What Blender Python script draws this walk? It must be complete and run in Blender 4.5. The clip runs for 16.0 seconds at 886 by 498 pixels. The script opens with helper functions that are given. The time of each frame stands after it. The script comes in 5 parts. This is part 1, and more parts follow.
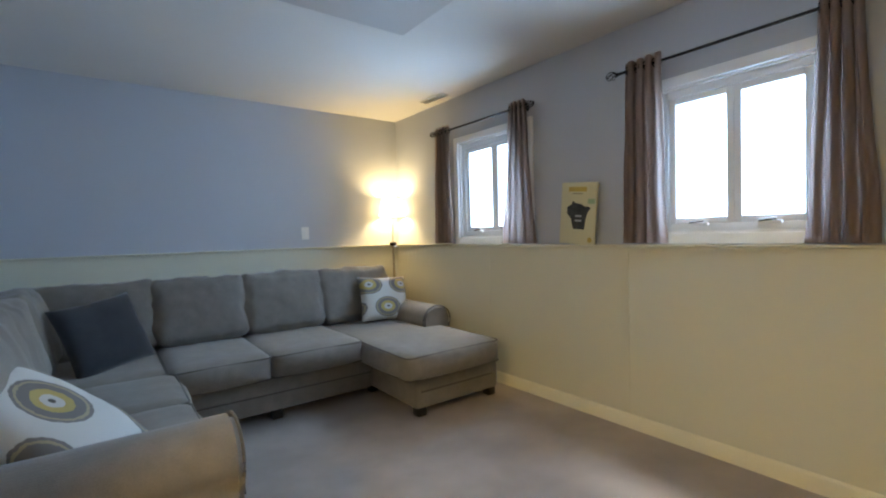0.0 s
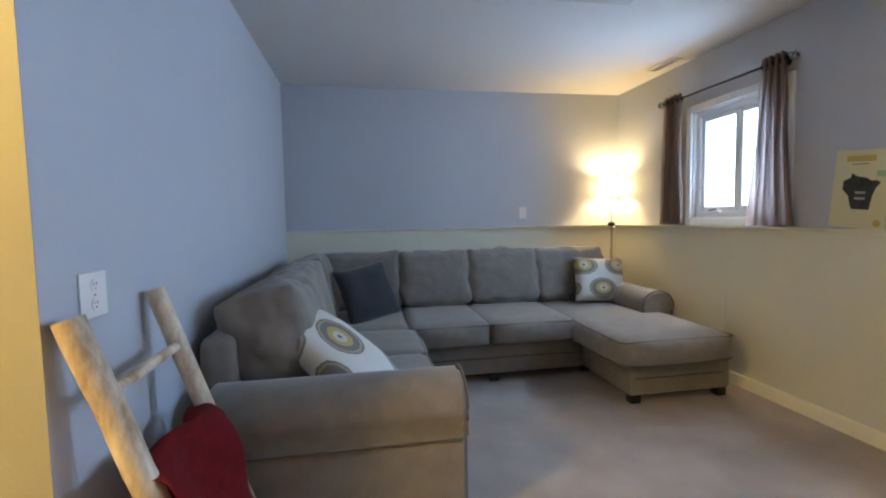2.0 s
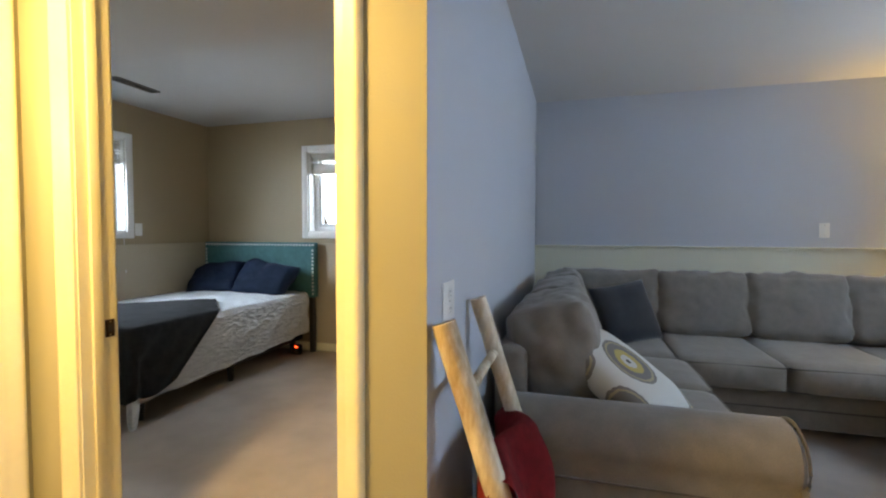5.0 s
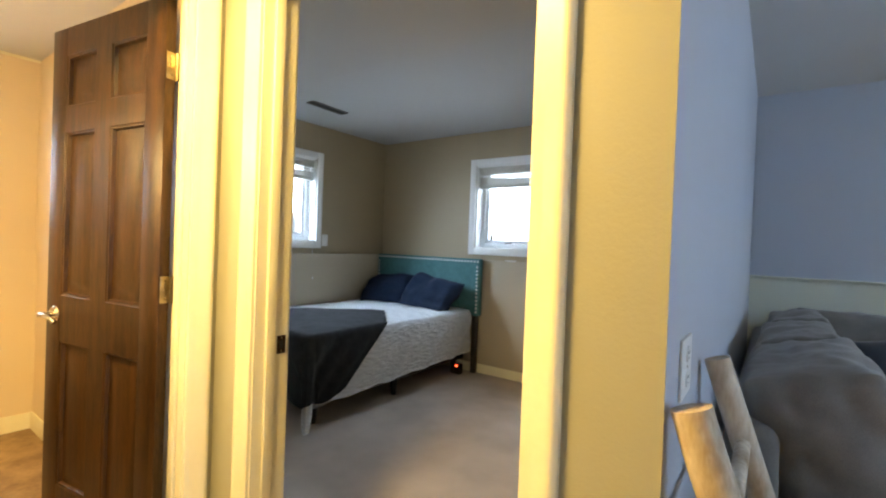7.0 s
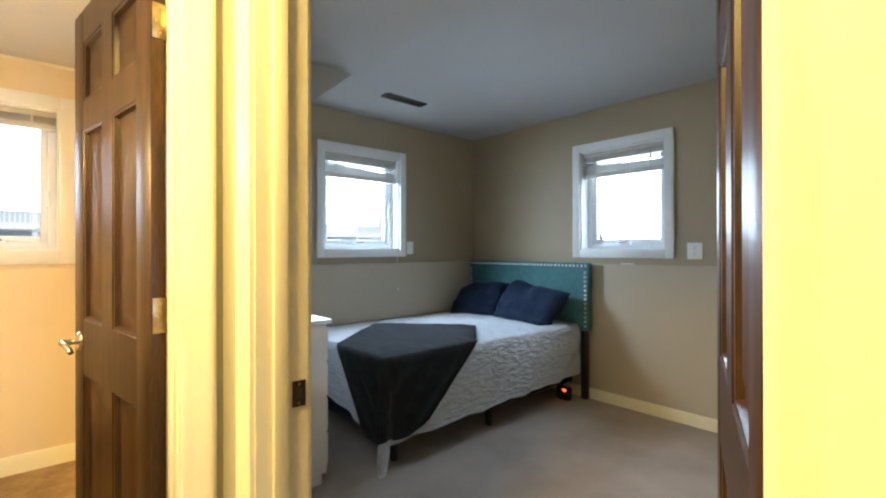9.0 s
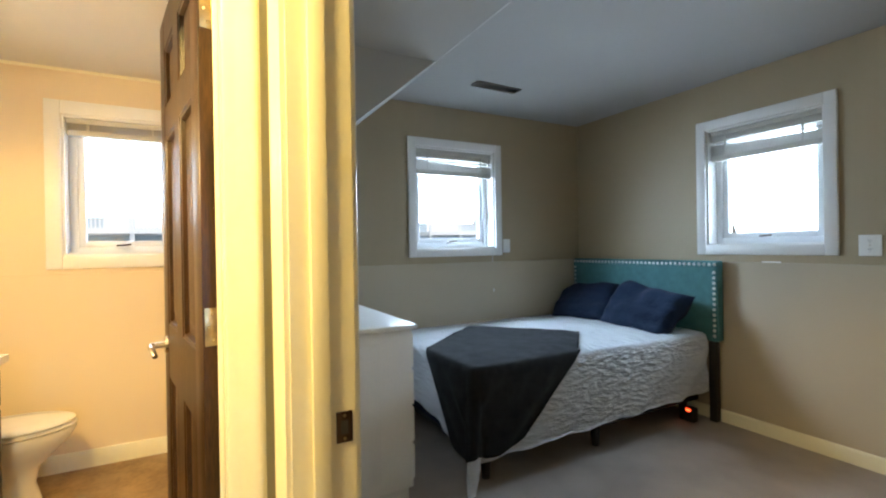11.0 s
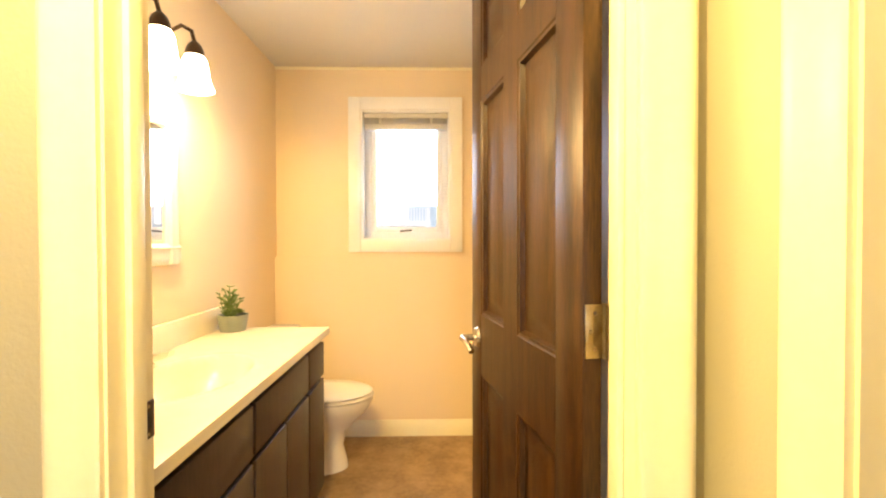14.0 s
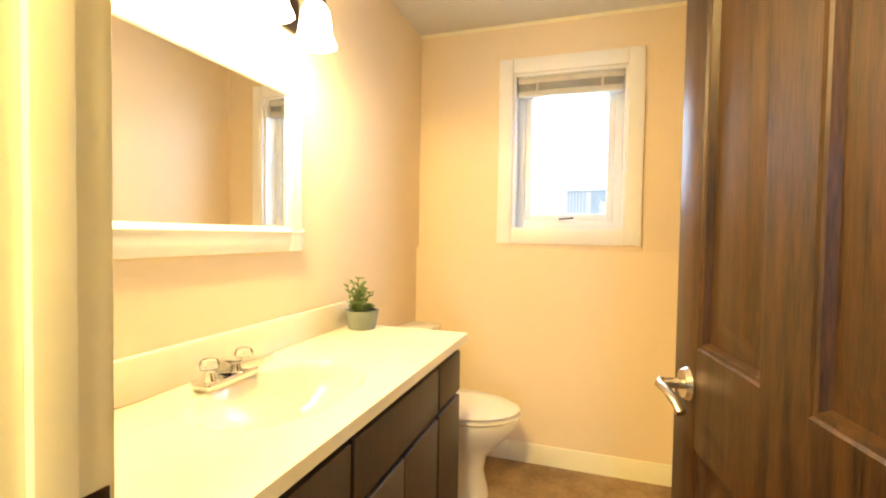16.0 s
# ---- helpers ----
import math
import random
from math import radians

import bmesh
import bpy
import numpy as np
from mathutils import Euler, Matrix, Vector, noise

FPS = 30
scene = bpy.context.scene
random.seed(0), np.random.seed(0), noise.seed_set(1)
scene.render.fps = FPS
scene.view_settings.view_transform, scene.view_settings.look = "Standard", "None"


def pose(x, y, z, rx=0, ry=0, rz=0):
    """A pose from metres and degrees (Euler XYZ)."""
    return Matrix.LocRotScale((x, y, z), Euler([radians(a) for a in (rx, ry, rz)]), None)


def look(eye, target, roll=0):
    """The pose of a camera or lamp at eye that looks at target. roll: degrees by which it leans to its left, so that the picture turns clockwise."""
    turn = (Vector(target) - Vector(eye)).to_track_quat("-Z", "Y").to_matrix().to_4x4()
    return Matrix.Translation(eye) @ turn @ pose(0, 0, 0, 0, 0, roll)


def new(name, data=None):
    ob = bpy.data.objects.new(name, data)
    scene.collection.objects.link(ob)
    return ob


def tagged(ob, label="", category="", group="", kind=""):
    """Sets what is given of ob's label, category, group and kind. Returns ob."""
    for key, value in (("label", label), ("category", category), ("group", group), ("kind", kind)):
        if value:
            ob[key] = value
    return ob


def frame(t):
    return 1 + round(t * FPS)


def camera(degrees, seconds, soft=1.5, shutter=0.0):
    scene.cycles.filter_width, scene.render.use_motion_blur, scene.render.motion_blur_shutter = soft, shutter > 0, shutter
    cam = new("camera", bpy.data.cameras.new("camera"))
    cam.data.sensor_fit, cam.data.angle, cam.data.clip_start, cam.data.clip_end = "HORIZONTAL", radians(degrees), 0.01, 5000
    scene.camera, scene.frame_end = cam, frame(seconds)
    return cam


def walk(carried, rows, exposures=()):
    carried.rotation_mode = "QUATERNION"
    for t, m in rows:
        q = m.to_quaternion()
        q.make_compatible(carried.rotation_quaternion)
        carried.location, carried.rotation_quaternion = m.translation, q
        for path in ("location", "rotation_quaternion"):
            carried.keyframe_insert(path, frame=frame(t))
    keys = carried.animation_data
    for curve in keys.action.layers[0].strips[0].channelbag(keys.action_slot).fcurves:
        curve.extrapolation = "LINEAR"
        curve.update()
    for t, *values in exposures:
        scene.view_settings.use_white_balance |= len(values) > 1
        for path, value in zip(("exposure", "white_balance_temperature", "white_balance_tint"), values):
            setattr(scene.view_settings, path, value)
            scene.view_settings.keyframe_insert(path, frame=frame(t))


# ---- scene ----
cam = camera(88.6, 16.0, soft=2.1)
PATH = [
    (0, (0.715, -0.985, 1.198), (1.912, 0.616, 1.135), -1.5),
    (0.5, (0.759, -1.016, 1.196), (1.712, 0.74, 1.129), -1.2),
    (1, (0.772, -1.056, 1.208), (1.474, 0.815, 1.116), -1.1),
    (1.5, (0.73, -1.076, 1.199), (1.233, 0.856, 1.089), -1.1),
    (2, (0.678, -1.081, 1.206), (1.023, 0.885, 1.071), -1.1),
    (2.5, (0.617, -1.078, 1.21), (0.803, 0.909, 1.073), -1.0),
    (3, (0.542, -1.052, 1.206), (0.56, 0.944, 1.088), -0.9),
    (3.5, (0.483, -1.036, 1.21), (0.335, 0.956, 1.104), -0.6),
    (4, (0.459, -1.073, 1.222), (0.158, 0.902, 1.124), -0.4),
    (4.5, (0.414, -1.077, 1.229), (-0.018, 0.874, 1.14), -0.0),
    (5, (0.35, -1.063, 1.23), (-0.207, 0.857, 1.154), 0.1),
    (5.2, (0.314, -1.036, 1.23), (-0.288, 0.87, 1.157), 0.4),
    (7.3, (0.055, -0.699, 1.251), (-1.201, 0.858, 1.241), 1.3),
    (7.5, (-0.008, -0.615, 1.231), (-1.308, 0.905, 1.228), 0.6),
    (8, (-0.061, -0.504, 1.229), (-1.453, 0.932, 1.229), 0.9),
    (8.5, (-0.114, -0.422, 1.227), (-1.563, 0.957, 1.229), 0.5),
    (11, (-0.309, -0.14, 1.242), (-2.075, 0.799, 1.234), -0.9),
    (11.5, (-0.327, -0.147, 1.235), (-2.156, 0.663, 1.228), -0.8),
    (12, (-0.334, -0.161, 1.224), (-2.23, 0.473, 1.217), -0.6),
    (12.5, (-0.42, -0.209, 1.229), (-2.365, 0.259, 1.216), -0.3),
    (13, (-0.562, -0.258, 1.226), (-2.537, 0.054, 1.206), -0.4),
    (13.5, (-0.649, -0.333, 1.222), (-2.641, -0.159, 1.193), -0.5),
    (14, (-0.769, -0.386, 1.21), (-2.768, -0.344, 1.181), -0.1),
    (14.5, (-0.9, -0.379, 1.201), (-2.894, -0.531, 1.164), 0.8),
    (15, (-1.022, -0.35, 1.215), (-2.98, -0.751, 1.147), 1.0),
    (15.5, (-1.129, -0.392, 1.208), (-3.057, -0.921, 1.15), 1.1),
    (16, (-1.215, -0.426, 1.191), (-3.11, -1.05, 1.128), 0.9),
]
walk(cam, [(t, look(eye, target, roll)) for t, eye, target, roll in PATH],
     [(0, 0.05, 6500, 10), (2.5, 0.12, 6600, 16), (5, 0.08, 7400, 15), (8, 0.13, 6600, 12), (12, 0.05, 6500, 10), (14, 0.22, 6900, 16), (16, 0.2, 6400, 11)])

# ---------------- light and exposure ----------------
world = bpy.data.worlds.new("sky")
scene.world = world
world.use_nodes = True
wn = world.node_tree.nodes
sky = wn.new("ShaderNodeTexSky")
sky.sky_type = "NISHITA"
sky.sun_disc = False
sky.sun_elevation, sky.sun_rotation = radians(66), radians(90)
sky.air_density, sky.dust_density = 1.2, 3.0
world.node_tree.links.new(sky.outputs[0], wn["Background"].inputs[0])
wn["Background"].inputs[1].default_value = 0.15


def lamp(name, kind, m, power, color, **more):
    data = bpy.data.lights.new(name, kind)
    data.energy, data.color = power, color
    for key, value in more.items():
        if key == "size":
            data.size = value
        if key == "size_y":
            data.shape, data.size_y = "RECTANGLE", value
        if key == "radius":
            data.shadow_soft_size = value
        if key == "angle":
            data.angle = value
    ob = new(name, data)
    ob.matrix_world = m
    return ob


lamp("overcast_sun", "SUN", look((4.1, -1.0, 10), (0, 0, 0)), 5.0, (1.0, 0.97, 0.93), angle=radians(15))
DAY = (0.60, 0.79, 1.0)
WARM = (1.0, 0.69, 0.22)
DAY_E = (0.42, 0.67, 1.0)

# ---------------- helpers ----------------
def part(name, bm, mat, parent=None, label="", smooth=40, m=None):
    me = bpy.data.meshes.new(name)
    bmesh.ops.recalc_face_normals(bm, faces=bm.faces)
    for f in bm.faces:
        f.smooth = True
    bm.to_mesh(me)
    bm.free()
    me.set_sharp_from_angle(angle=radians(smooth))
    me.materials.append(mat)
    ob = new(name, me)
    if parent:
        ob.parent = parent
    if m is not None:
        ob.matrix_basis = m
    if label:
        ob["label"] = label
    return ob


def share(name, data, parent, m, label=""):
    ob = new(name, data)
    ob.parent = parent
    ob.matrix_basis = m
    if label:
        ob["label"] = label
    return ob


def root(name, m, label, category, group="", kind=""):
    ob = new(name)
    ob.empty_display_size = 0.1
    ob.matrix_basis = m
    return tagged(ob, label, category, group, kind)


def box(bm, x0, y0, z0, x1, y1, z1, bevel=0.0, seg=2):
    m = Matrix.Translation(((x0 + x1) / 2, (y0 + y1) / 2, (z0 + z1) / 2)) @ Matrix.Diagonal((abs(x1 - x0), abs(y1 - y0), abs(z1 - z0), 1))
    vs = bmesh.ops.create_cube(bm, size=1, matrix=m)["verts"]
    if bevel:
        es = list({e for v in vs for e in v.link_edges})
        bmesh.ops.bevel(bm, geom=es, offset=bevel, segments=seg, affect="EDGES", profile=0.5)
    return bm


def B(*a, **k):
    return box(bmesh.new(), *a, **k)


def cyl(bm, p, q, r0, r1=None, n=16, cap=True):
    p, q = Vector(p), Vector(q)
    d = q - p
    m = Matrix.Translation((p + q) / 2) @ d.to_track_quat("Z", "Y").to_matrix().to_4x4()
    bmesh.ops.create_cone(bm, cap_ends=cap, segments=n, radius1=r0, radius2=r0 if r1 is None else r1, depth=d.length, matrix=m)
    return bm


def ball(bm, c, r, sx=1, sy=1, sz=1, n=16):
    bmesh.ops.create_uvsphere(bm, u_segments=n, v_segments=n // 2 + 2, radius=r, matrix=Matrix.Translation(c) @ Matrix.Diagonal((sx, sy, sz, 1)))
    return bm


def lathe(bm, rings, n=28, c=(0, 0), sx=1.0, sy=1.0, cap=False):
    """A turned shape from (radius, height) pairs."""
    loops = []
    for r, z in rings:
        loops.append([bm.verts.new((c[0] + sx * r * math.cos(2 * math.pi * i / n), c[1] + sy * r * math.sin(2 * math.pi * i / n), z)) for i in range(n)])
    for a, b in zip(loops, loops[1:]):
        for i in range(n):
            bm.faces.new((a[i], a[(i + 1) % n], b[(i + 1) % n], b[i]))
    if cap:
        bm.faces.new(loops[0][::-1])
        bm.faces.new(loops[-1])
    return bm


def prism(bm, section, p, u, v, along):
    """A straight moulding: the section's (a, b) laid along u and v from p and drawn out along a vector."""
    p, u, v, along = Vector(p), Vector(u), Vector(v), Vector(along)
    a = [bm.verts.new(p + u * s + v * t) for s, t in section]
    b = [bm.verts.new(w.co + along) for w in a]
    n = len(a)
    for i in range(n):
        bm.faces.new((a[i], a[(i + 1) % n], b[(i + 1) % n], b[i]))
    bm.faces.new(a[::-1])
    bm.faces.new(b)
    return bm


def tube(bm, pts, r, n=8, closed=False):
    pts = [Vector(p) for p in pts]
    loops = []
    k = len(pts)
    for i, p in enumerate(pts):
        d = (pts[(i + 1) % k] - pts[i - 1]) if closed else (pts[min(i + 1, k - 1)] - pts[max(i - 1, 0)])
        q = d.to_track_quat("Z", "Y").to_matrix()
        loops.append([bm.verts.new(p + q @ Vector((r * math.cos(2 * math.pi * j / n), r * math.sin(2 * math.pi * j / n), 0))) for j in range(n)])
    for i in range(k if closed else k - 1):
        a, b = loops[i], loops[(i + 1) % k]
        for j in range(n):
            bm.faces.new((a[j], a[(j + 1) % n], b[(j + 1) % n], b[j]))
    if not closed:
        bm.faces.new(loops[0][::-1])
        bm.faces.new(loops[-1])
    return bm


def cushion(sx, sy, sz, round_=0.25, bulge=0.12, wrinkle=0.006, seed=0, cuts=13, sag=0.0, ears=0.0):
    """A stuffed cushion of that size round the origin: rounded edges, swelling faces, small creases."""
    bm = bmesh.new()
    bmesh.ops.create_cube(bm, size=2)
    bmesh.ops.subdivide_edges(bm, edges=bm.edges[:], cuts=cuts, use_grid_fill=True)
    h = Vector((sx / 2, sy / 2, sz / 2))
    rr = min(h) * 2 * round_
    for v in bm.verts:
        c = v.co.copy()
        p = Vector((c.x * h.x, c.y * h.y, c.z * h.z))
        core = Vector([max(-h[i] + rr, min(h[i] - rr, p[i])) for i in range(3)])
        d = p - core
        if d.length > 1e-6:
            d = d.normalized() * rr * min(1, d.length / rr * 1.0) if d.length < rr else d.normalized() * rr
            p = core + d
        for i in range(3):
            j, k = (i + 1) % 3, (i + 2) % 3
            if abs(c[i]) > 0.999:
                p[i] += math.copysign(bulge * h[i] * (1 - c[j] ** 2) * (1 - c[k] ** 2), c[i])
        p.z += ears * (abs(c.x) ** 6 - 0.4 * (1 - c.x ** 2)) * max(0, c.z) ** 3 - sag * (1 - c.x ** 2) * (c.z > 0.9)
        w = noise.noise(p * 9 + Vector((seed * 3.1, seed, 0))) + 0.5 * noise.noise(p * 22 + Vector((seed, 0, 5)))
        edge = max(abs(c.x), abs(c.z)) ** 4
        p += p.normalized() * wrinkle * w * (0.5 + edge)
        v.co = p
    return bm


CASING = [(0, 0), (0, 0.010), (0.006, 0.013), (0.020, 0.011), (0.030, 0.015), (0.052, 0.018), (0.060, 0.021), (0.070, 0.018), (0.076, 0.012), (0.076, 0)]


def wall(name, mat, along, lo, hi, t0, t1, z0, z1, holes=(), label="", category="wall"):
    """A wall along x or y with holes (from, to, bottom, top) that go through it."""
    bm = bmesh.new()
    us = sorted({lo, hi, *[h[0] for h in holes], *[h[1] for h in holes]})
    for a, b in zip(us, us[1:]):
        here = sorted((h[2], h[3]) for h in holes if h[0] < (a + b) / 2 < h[1])
        z = z0
        for za, zb in here:
            if za > z:
                spans = (z, za)
                box(bm, *((a, t0, spans[0], b, t1, spans[1]) if along == "x" else (t0, a, spans[0], t1, b, spans[1])))
            z = zb
        if z < z1:
            box(bm, *((a, t0, z, b, t1, z1) if along == "x" else (t0, a, z, t1, b, z1)))
    ob = part(name, bm, mat)
    return tagged(ob, label, category, "", "structure")


# ---------------- materials ----------------
def material(name, color, rough=0.6, metal=0.0):
    mat = bpy.data.materials.new(name)
    mat.use_nodes = True
    p = mat.node_tree.nodes["Principled BSDF"]
    p.inputs["Base Color"].default_value = (*color, 1)
    p.inputs["Roughness"].default_value, p.inputs["Metallic"].default_value = rough, metal
    return mat


def nodes_of(mat):
    return mat.node_tree.nodes, mat.node_tree.links, mat.node_tree.nodes["Principled BSDF"]


def textured(name, a, b, scale, rough=0.6, bump=0.1, fine=200, stretch=(1, 1, 1), metal=0.0, detail=4, rough2=None, fine_mix=0.25, dist=0.002):
    """Two tones in broad patches, a second finer variation and a fine relief."""
    mat = material(name, a, rough, metal)
    n, l, p = nodes_of(mat)
    co = n.new("ShaderNodeTexCoord")
    mp = n.new("ShaderNodeMapping")
    mp.inputs["Scale"].default_value = stretch
    l.new(co.outputs["Object"], mp.inputs[0])
    n1 = n.new("ShaderNodeTexNoise")
    n1.inputs["Scale"].default_value, n1.inputs["Detail"].default_value = scale, detail
    n2 = n.new("ShaderNodeTexNoise")
    n2.inputs["Scale"].default_value, n2.inputs["Detail"].default_value = fine, 3
    l.new(mp.outputs[0], n1.inputs[0])
    l.new(mp.outputs[0], n2.inputs[0])
    mix = n.new("ShaderNodeMix")
    mix.data_type = "FLOAT"
    mix.inputs[0].default_value = fine_mix
    l.new(n1.outputs[0], mix.inputs[2])
    l.new(n2.outputs[0], mix.inputs[3])
    ramp = n.new("ShaderNodeValToRGB")
    ramp.color_ramp.elements[0].position, ramp.color_ramp.elements[1].position = 0.35, 0.65
    ramp.color_ramp.elements[0].color, ramp.color_ramp.elements[1].color = (*a, 1), (*b, 1)
    l.new(mix.outputs[0], ramp.inputs[0])
    l.new(ramp.outputs[0], p.inputs["Base Color"])
    bp = n.new("ShaderNodeBump")
    bp.inputs["Strength"].default_value, bp.inputs["Distance"].default_value = bump, dist
    l.new(n2.outputs[0], bp.inputs["Height"])
    l.new(bp.outputs[0], p.inputs["Normal"])
    return mat


def paint(name, color, bump=0.25, rough=0.55):
    d = tuple(c * 0.965 for c in color)
    return textured(name, d, color, 1.3, rough, bump, 130, fine_mix=0.15, dist=0.0015)


def woven(name, a, b, per_m=420, rough=0.9):
    """Upholstery: crossing threads with slubs."""
    mat = textured(name, a, b, 14, rough, 0.3, 380, fine_mix=0.55)
    n, l, p = nodes_of(mat)
    p.inputs["Sheen Weight"].default_value = 0.25
    co = n.new("ShaderNodeTexCoord")
    wa = n.new("ShaderNodeTexWave")
    wa.inputs["Scale"].default_value, wa.inputs["Distortion"].default_value = per_m / 6, 1.5
    wa.bands_direction = "Z"
    l.new(co.outputs["Object"], wa.inputs[0])
    b2 = n.new("ShaderNodeBump")
    b2.inputs["Strength"].default_value, b2.inputs["Distance"].default_value = 0.25, 0.001
    l.new(wa.outputs["Color"], b2.inputs["Height"])
    first = [x for x in n if x.bl_idname == "ShaderNodeBump" and x != b2][0]
    l.new(first.outputs[0], b2.inputs["Normal"])
    l.new(b2.outputs[0], p.inputs["Normal"])
    return mat


def wood(name, a, b, rough=0.35, stretch=(14, 14, 1.2)):
    mat = textured(name, a, b, 3.0, rough, 0.12, 22, stretch, detail=6, fine_mix=0.45)
    nodes_of(mat)[2].inputs["Coat Weight"].default_value = 0.12
    nodes_of(mat)[2].inputs["Coat Roughness"].default_value = 0.25
    return mat


BLUE = paint("blue_grey_paint", (0.46, 0.487, 0.535))
CREAM_L = paint("pale_cream_paint", (0.70, 0.68, 0.54), 0.2)
TAN = paint("tan_paint", (0.39, 0.315, 0.20))
TAN_L = paint("light_tan_paint", (0.47, 0.40, 0.29))
BEIGE = paint("bath_beige_paint", (0.77, 0.64, 0.46), 0.2)
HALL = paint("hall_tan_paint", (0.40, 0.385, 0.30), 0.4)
CEIL = paint("ceiling_white", (0.60, 0.59, 0.57), 0.35, 0.9)
# the ceiling white, darkened in colour to stand for the bedroom's dimmer light
CEIL_DIM = paint("ceiling_white_dimmed", (0.42, 0.42, 0.41), 0.35, 0.9)
# duct drop in a darker tone than the ceiling, so its edge stands out
SOFFIT = paint("soffit_darker_tone", (0.47, 0.46, 0.45), 0.35, 0.9)
TRIM = textured("cream_trim_enamel", (0.80, 0.755, 0.57), (0.86, 0.82, 0.64), 3, 0.35, 0.05, 60)
WHITE = textured("white_enamel", (0.78, 0.78, 0.77), (0.84, 0.84, 0.83), 3, 0.3, 0.04, 60)
VINYL = textured("white_vinyl", (0.74, 0.76, 0.78), (0.80, 0.82, 0.84), 4, 0.35, 0.03, 80)
CARPET = textured("beige_carpet", (0.37, 0.315, 0.27), (0.54, 0.47, 0.415), 3.2, 0.95, 0.9, 420, fine_mix=0.5, dist=0.006)
FLOOR_V = textured("mottled_brown_vinyl", (0.17, 0.10, 0.045), (0.36, 0.24, 0.13), 7, 0.45, 0.05, 40, detail=8)
SOFA = woven("grey_taupe_weave", (0.166, 0.149, 0.129), (0.236, 0.213, 0.186))
SOFA_D = woven("grey_taupe_piping", (0.075, 0.066, 0.056), (0.11, 0.095, 0.08))
NAVY = woven("charcoal_navy_cloth", (0.018, 0.021, 0.028), (0.03, 0.034, 0.044))
BLUEPIL = textured("navy_cotton", (0.007, 0.015, 0.034), (0.013, 0.025, 0.053), 6, 0.85, 0.7, 16, (1, 2.2, 1), dist=0.015)
QUILT = textured("white_quilt", (0.78, 0.80, 0.83), (0.84, 0.86, 0.89), 5, 0.85, 0.9, 17, (0.5, 0.8, 2.2), dist=0.024)
nodes_of(BLUEPIL)[2].inputs["Specular IOR Level"].default_value = 0.15
THROW = textured("charcoal_knit", (0.016, 0.018, 0.021), (0.03, 0.033, 0.038), 18, 0.95, 0.6, 260, dist=0.003)
TEAL = textured("teal_upholstery", (0.045, 0.15, 0.16), (0.06, 0.19, 0.20), 20, 0.8, 0.3, 380)
RED = textured("red_knit", (0.20, 0.006, 0.010), (0.30, 0.010, 0.016), 30, 0.95, 0.8, 240, dist=0.004)
CURTAIN = textured("taupe_curtain", (0.36, 0.285, 0.245), (0.44, 0.355, 0.31), 30, 0.85, 0.25, 420, (1, 1, 0.3))
DOORW = wood("walnut_stained_pine", (0.009, 0.0038, 0.001), (0.068, 0.029, 0.0068), 0.40)
nodes_of(DOORW)[2].inputs["Coat Weight"].default_value = 0.0
nodes_of(DOORW)[2].inputs["Specular IOR Level"].default_value = 0.35
CABW = wood("dark_vanity_wood", (0.020, 0.011, 0.006), (0.048, 0.027, 0.015), 0.55)
BIRCH = textured("peeled_birch", (0.30, 0.19, 0.09), (0.72, 0.64, 0.51), 11, 0.7, 0.3, 90, (1, 1, 0.35))
DARK = material("dark_wood_leg", (0.015, 0.012, 0.010), 0.4)
IRON = material("black_iron", (0.015, 0.013, 0.013), 0.45, 0.6)
BRONZE = material("oil_rubbed_bronze", (0.05, 0.03, 0.018), 0.4, 0.8)
BRASS = textured("aged_brass", (0.34, 0.27, 0.15), (0.50, 0.41, 0.25), 30, 0.32, 0.03, 200, metal=1.0)
NICKEL = material("satin_nickel", (0.62, 0.56, 0.47), 0.25, 1.0)
NAIL = material("pewter_nailhead", (0.78, 0.80, 0.80), 0.45, 0.7)
CHROME = material("chrome", (0.75, 0.75, 0.76), 0.08, 1.0)
MARBLE = textured("cultured_marble", (0.76, 0.71, 0.57), (0.82, 0.78, 0.66), 4, 0.18, 0.0, 20, detail=8)
PORC = material("porcelain", (0.80, 0.77, 0.70), 0.12)
BLIND = textured("cream_blind_vinyl", (0.52, 0.50, 0.45), (0.60, 0.58, 0.52), 6, 0.45, 0.03, 90)
PLASTIC = material("white_plastic", (0.78, 0.77, 0.74), 0.35)
SLOT = material("dark_slot", (0.02, 0.02, 0.02), 0.6)
VENT = material("brown_vent_metal", (0.10, 0.085, 0.07), 0.5, 0.3)
POT = textured("grey_green_pot", (0.20, 0.23, 0.20), (0.25, 0.28, 0.25), 10, 0.7, 0.05, 120)
SOIL = textured("potting_soil", (0.03, 0.02, 0.012), (0.08, 0.05, 0.03), 60, 0.95, 0.8, 200)
LEAF = textured("succulent_green", (0.09, 0.16, 0.035), (0.18, 0.27, 0.06), 25, 0.5, 0.1, 120)
# lawn, roof and deck tones are lightened to stand for washed-out daylight
GRAVEL_G = textured("glare_pale_lawn", (0.40, 0.45, 0.46), (0.62, 0.66, 0.67), 0.6, 0.95, 0.5, 30)
SIDING = textured("blue_grey_siding", (0.34, 0.42, 0.48), (0.40, 0.48, 0.54), 2, 0.7, 0.1, 20)
ROOFM = textured("grey_shingle", (0.62, 0.66, 0.70), (0.74, 0.77, 0.79), 4, 0.9, 0.4, 12)
BARK = textured("grey_bark", (0.06, 0.05, 0.04), (0.13, 0.11, 0.09), 20, 0.95, 0.6, 60)
DECK = wood("deck_timber", (0.52, 0.54, 0.56), (0.66, 0.67, 0.68), 0.8)

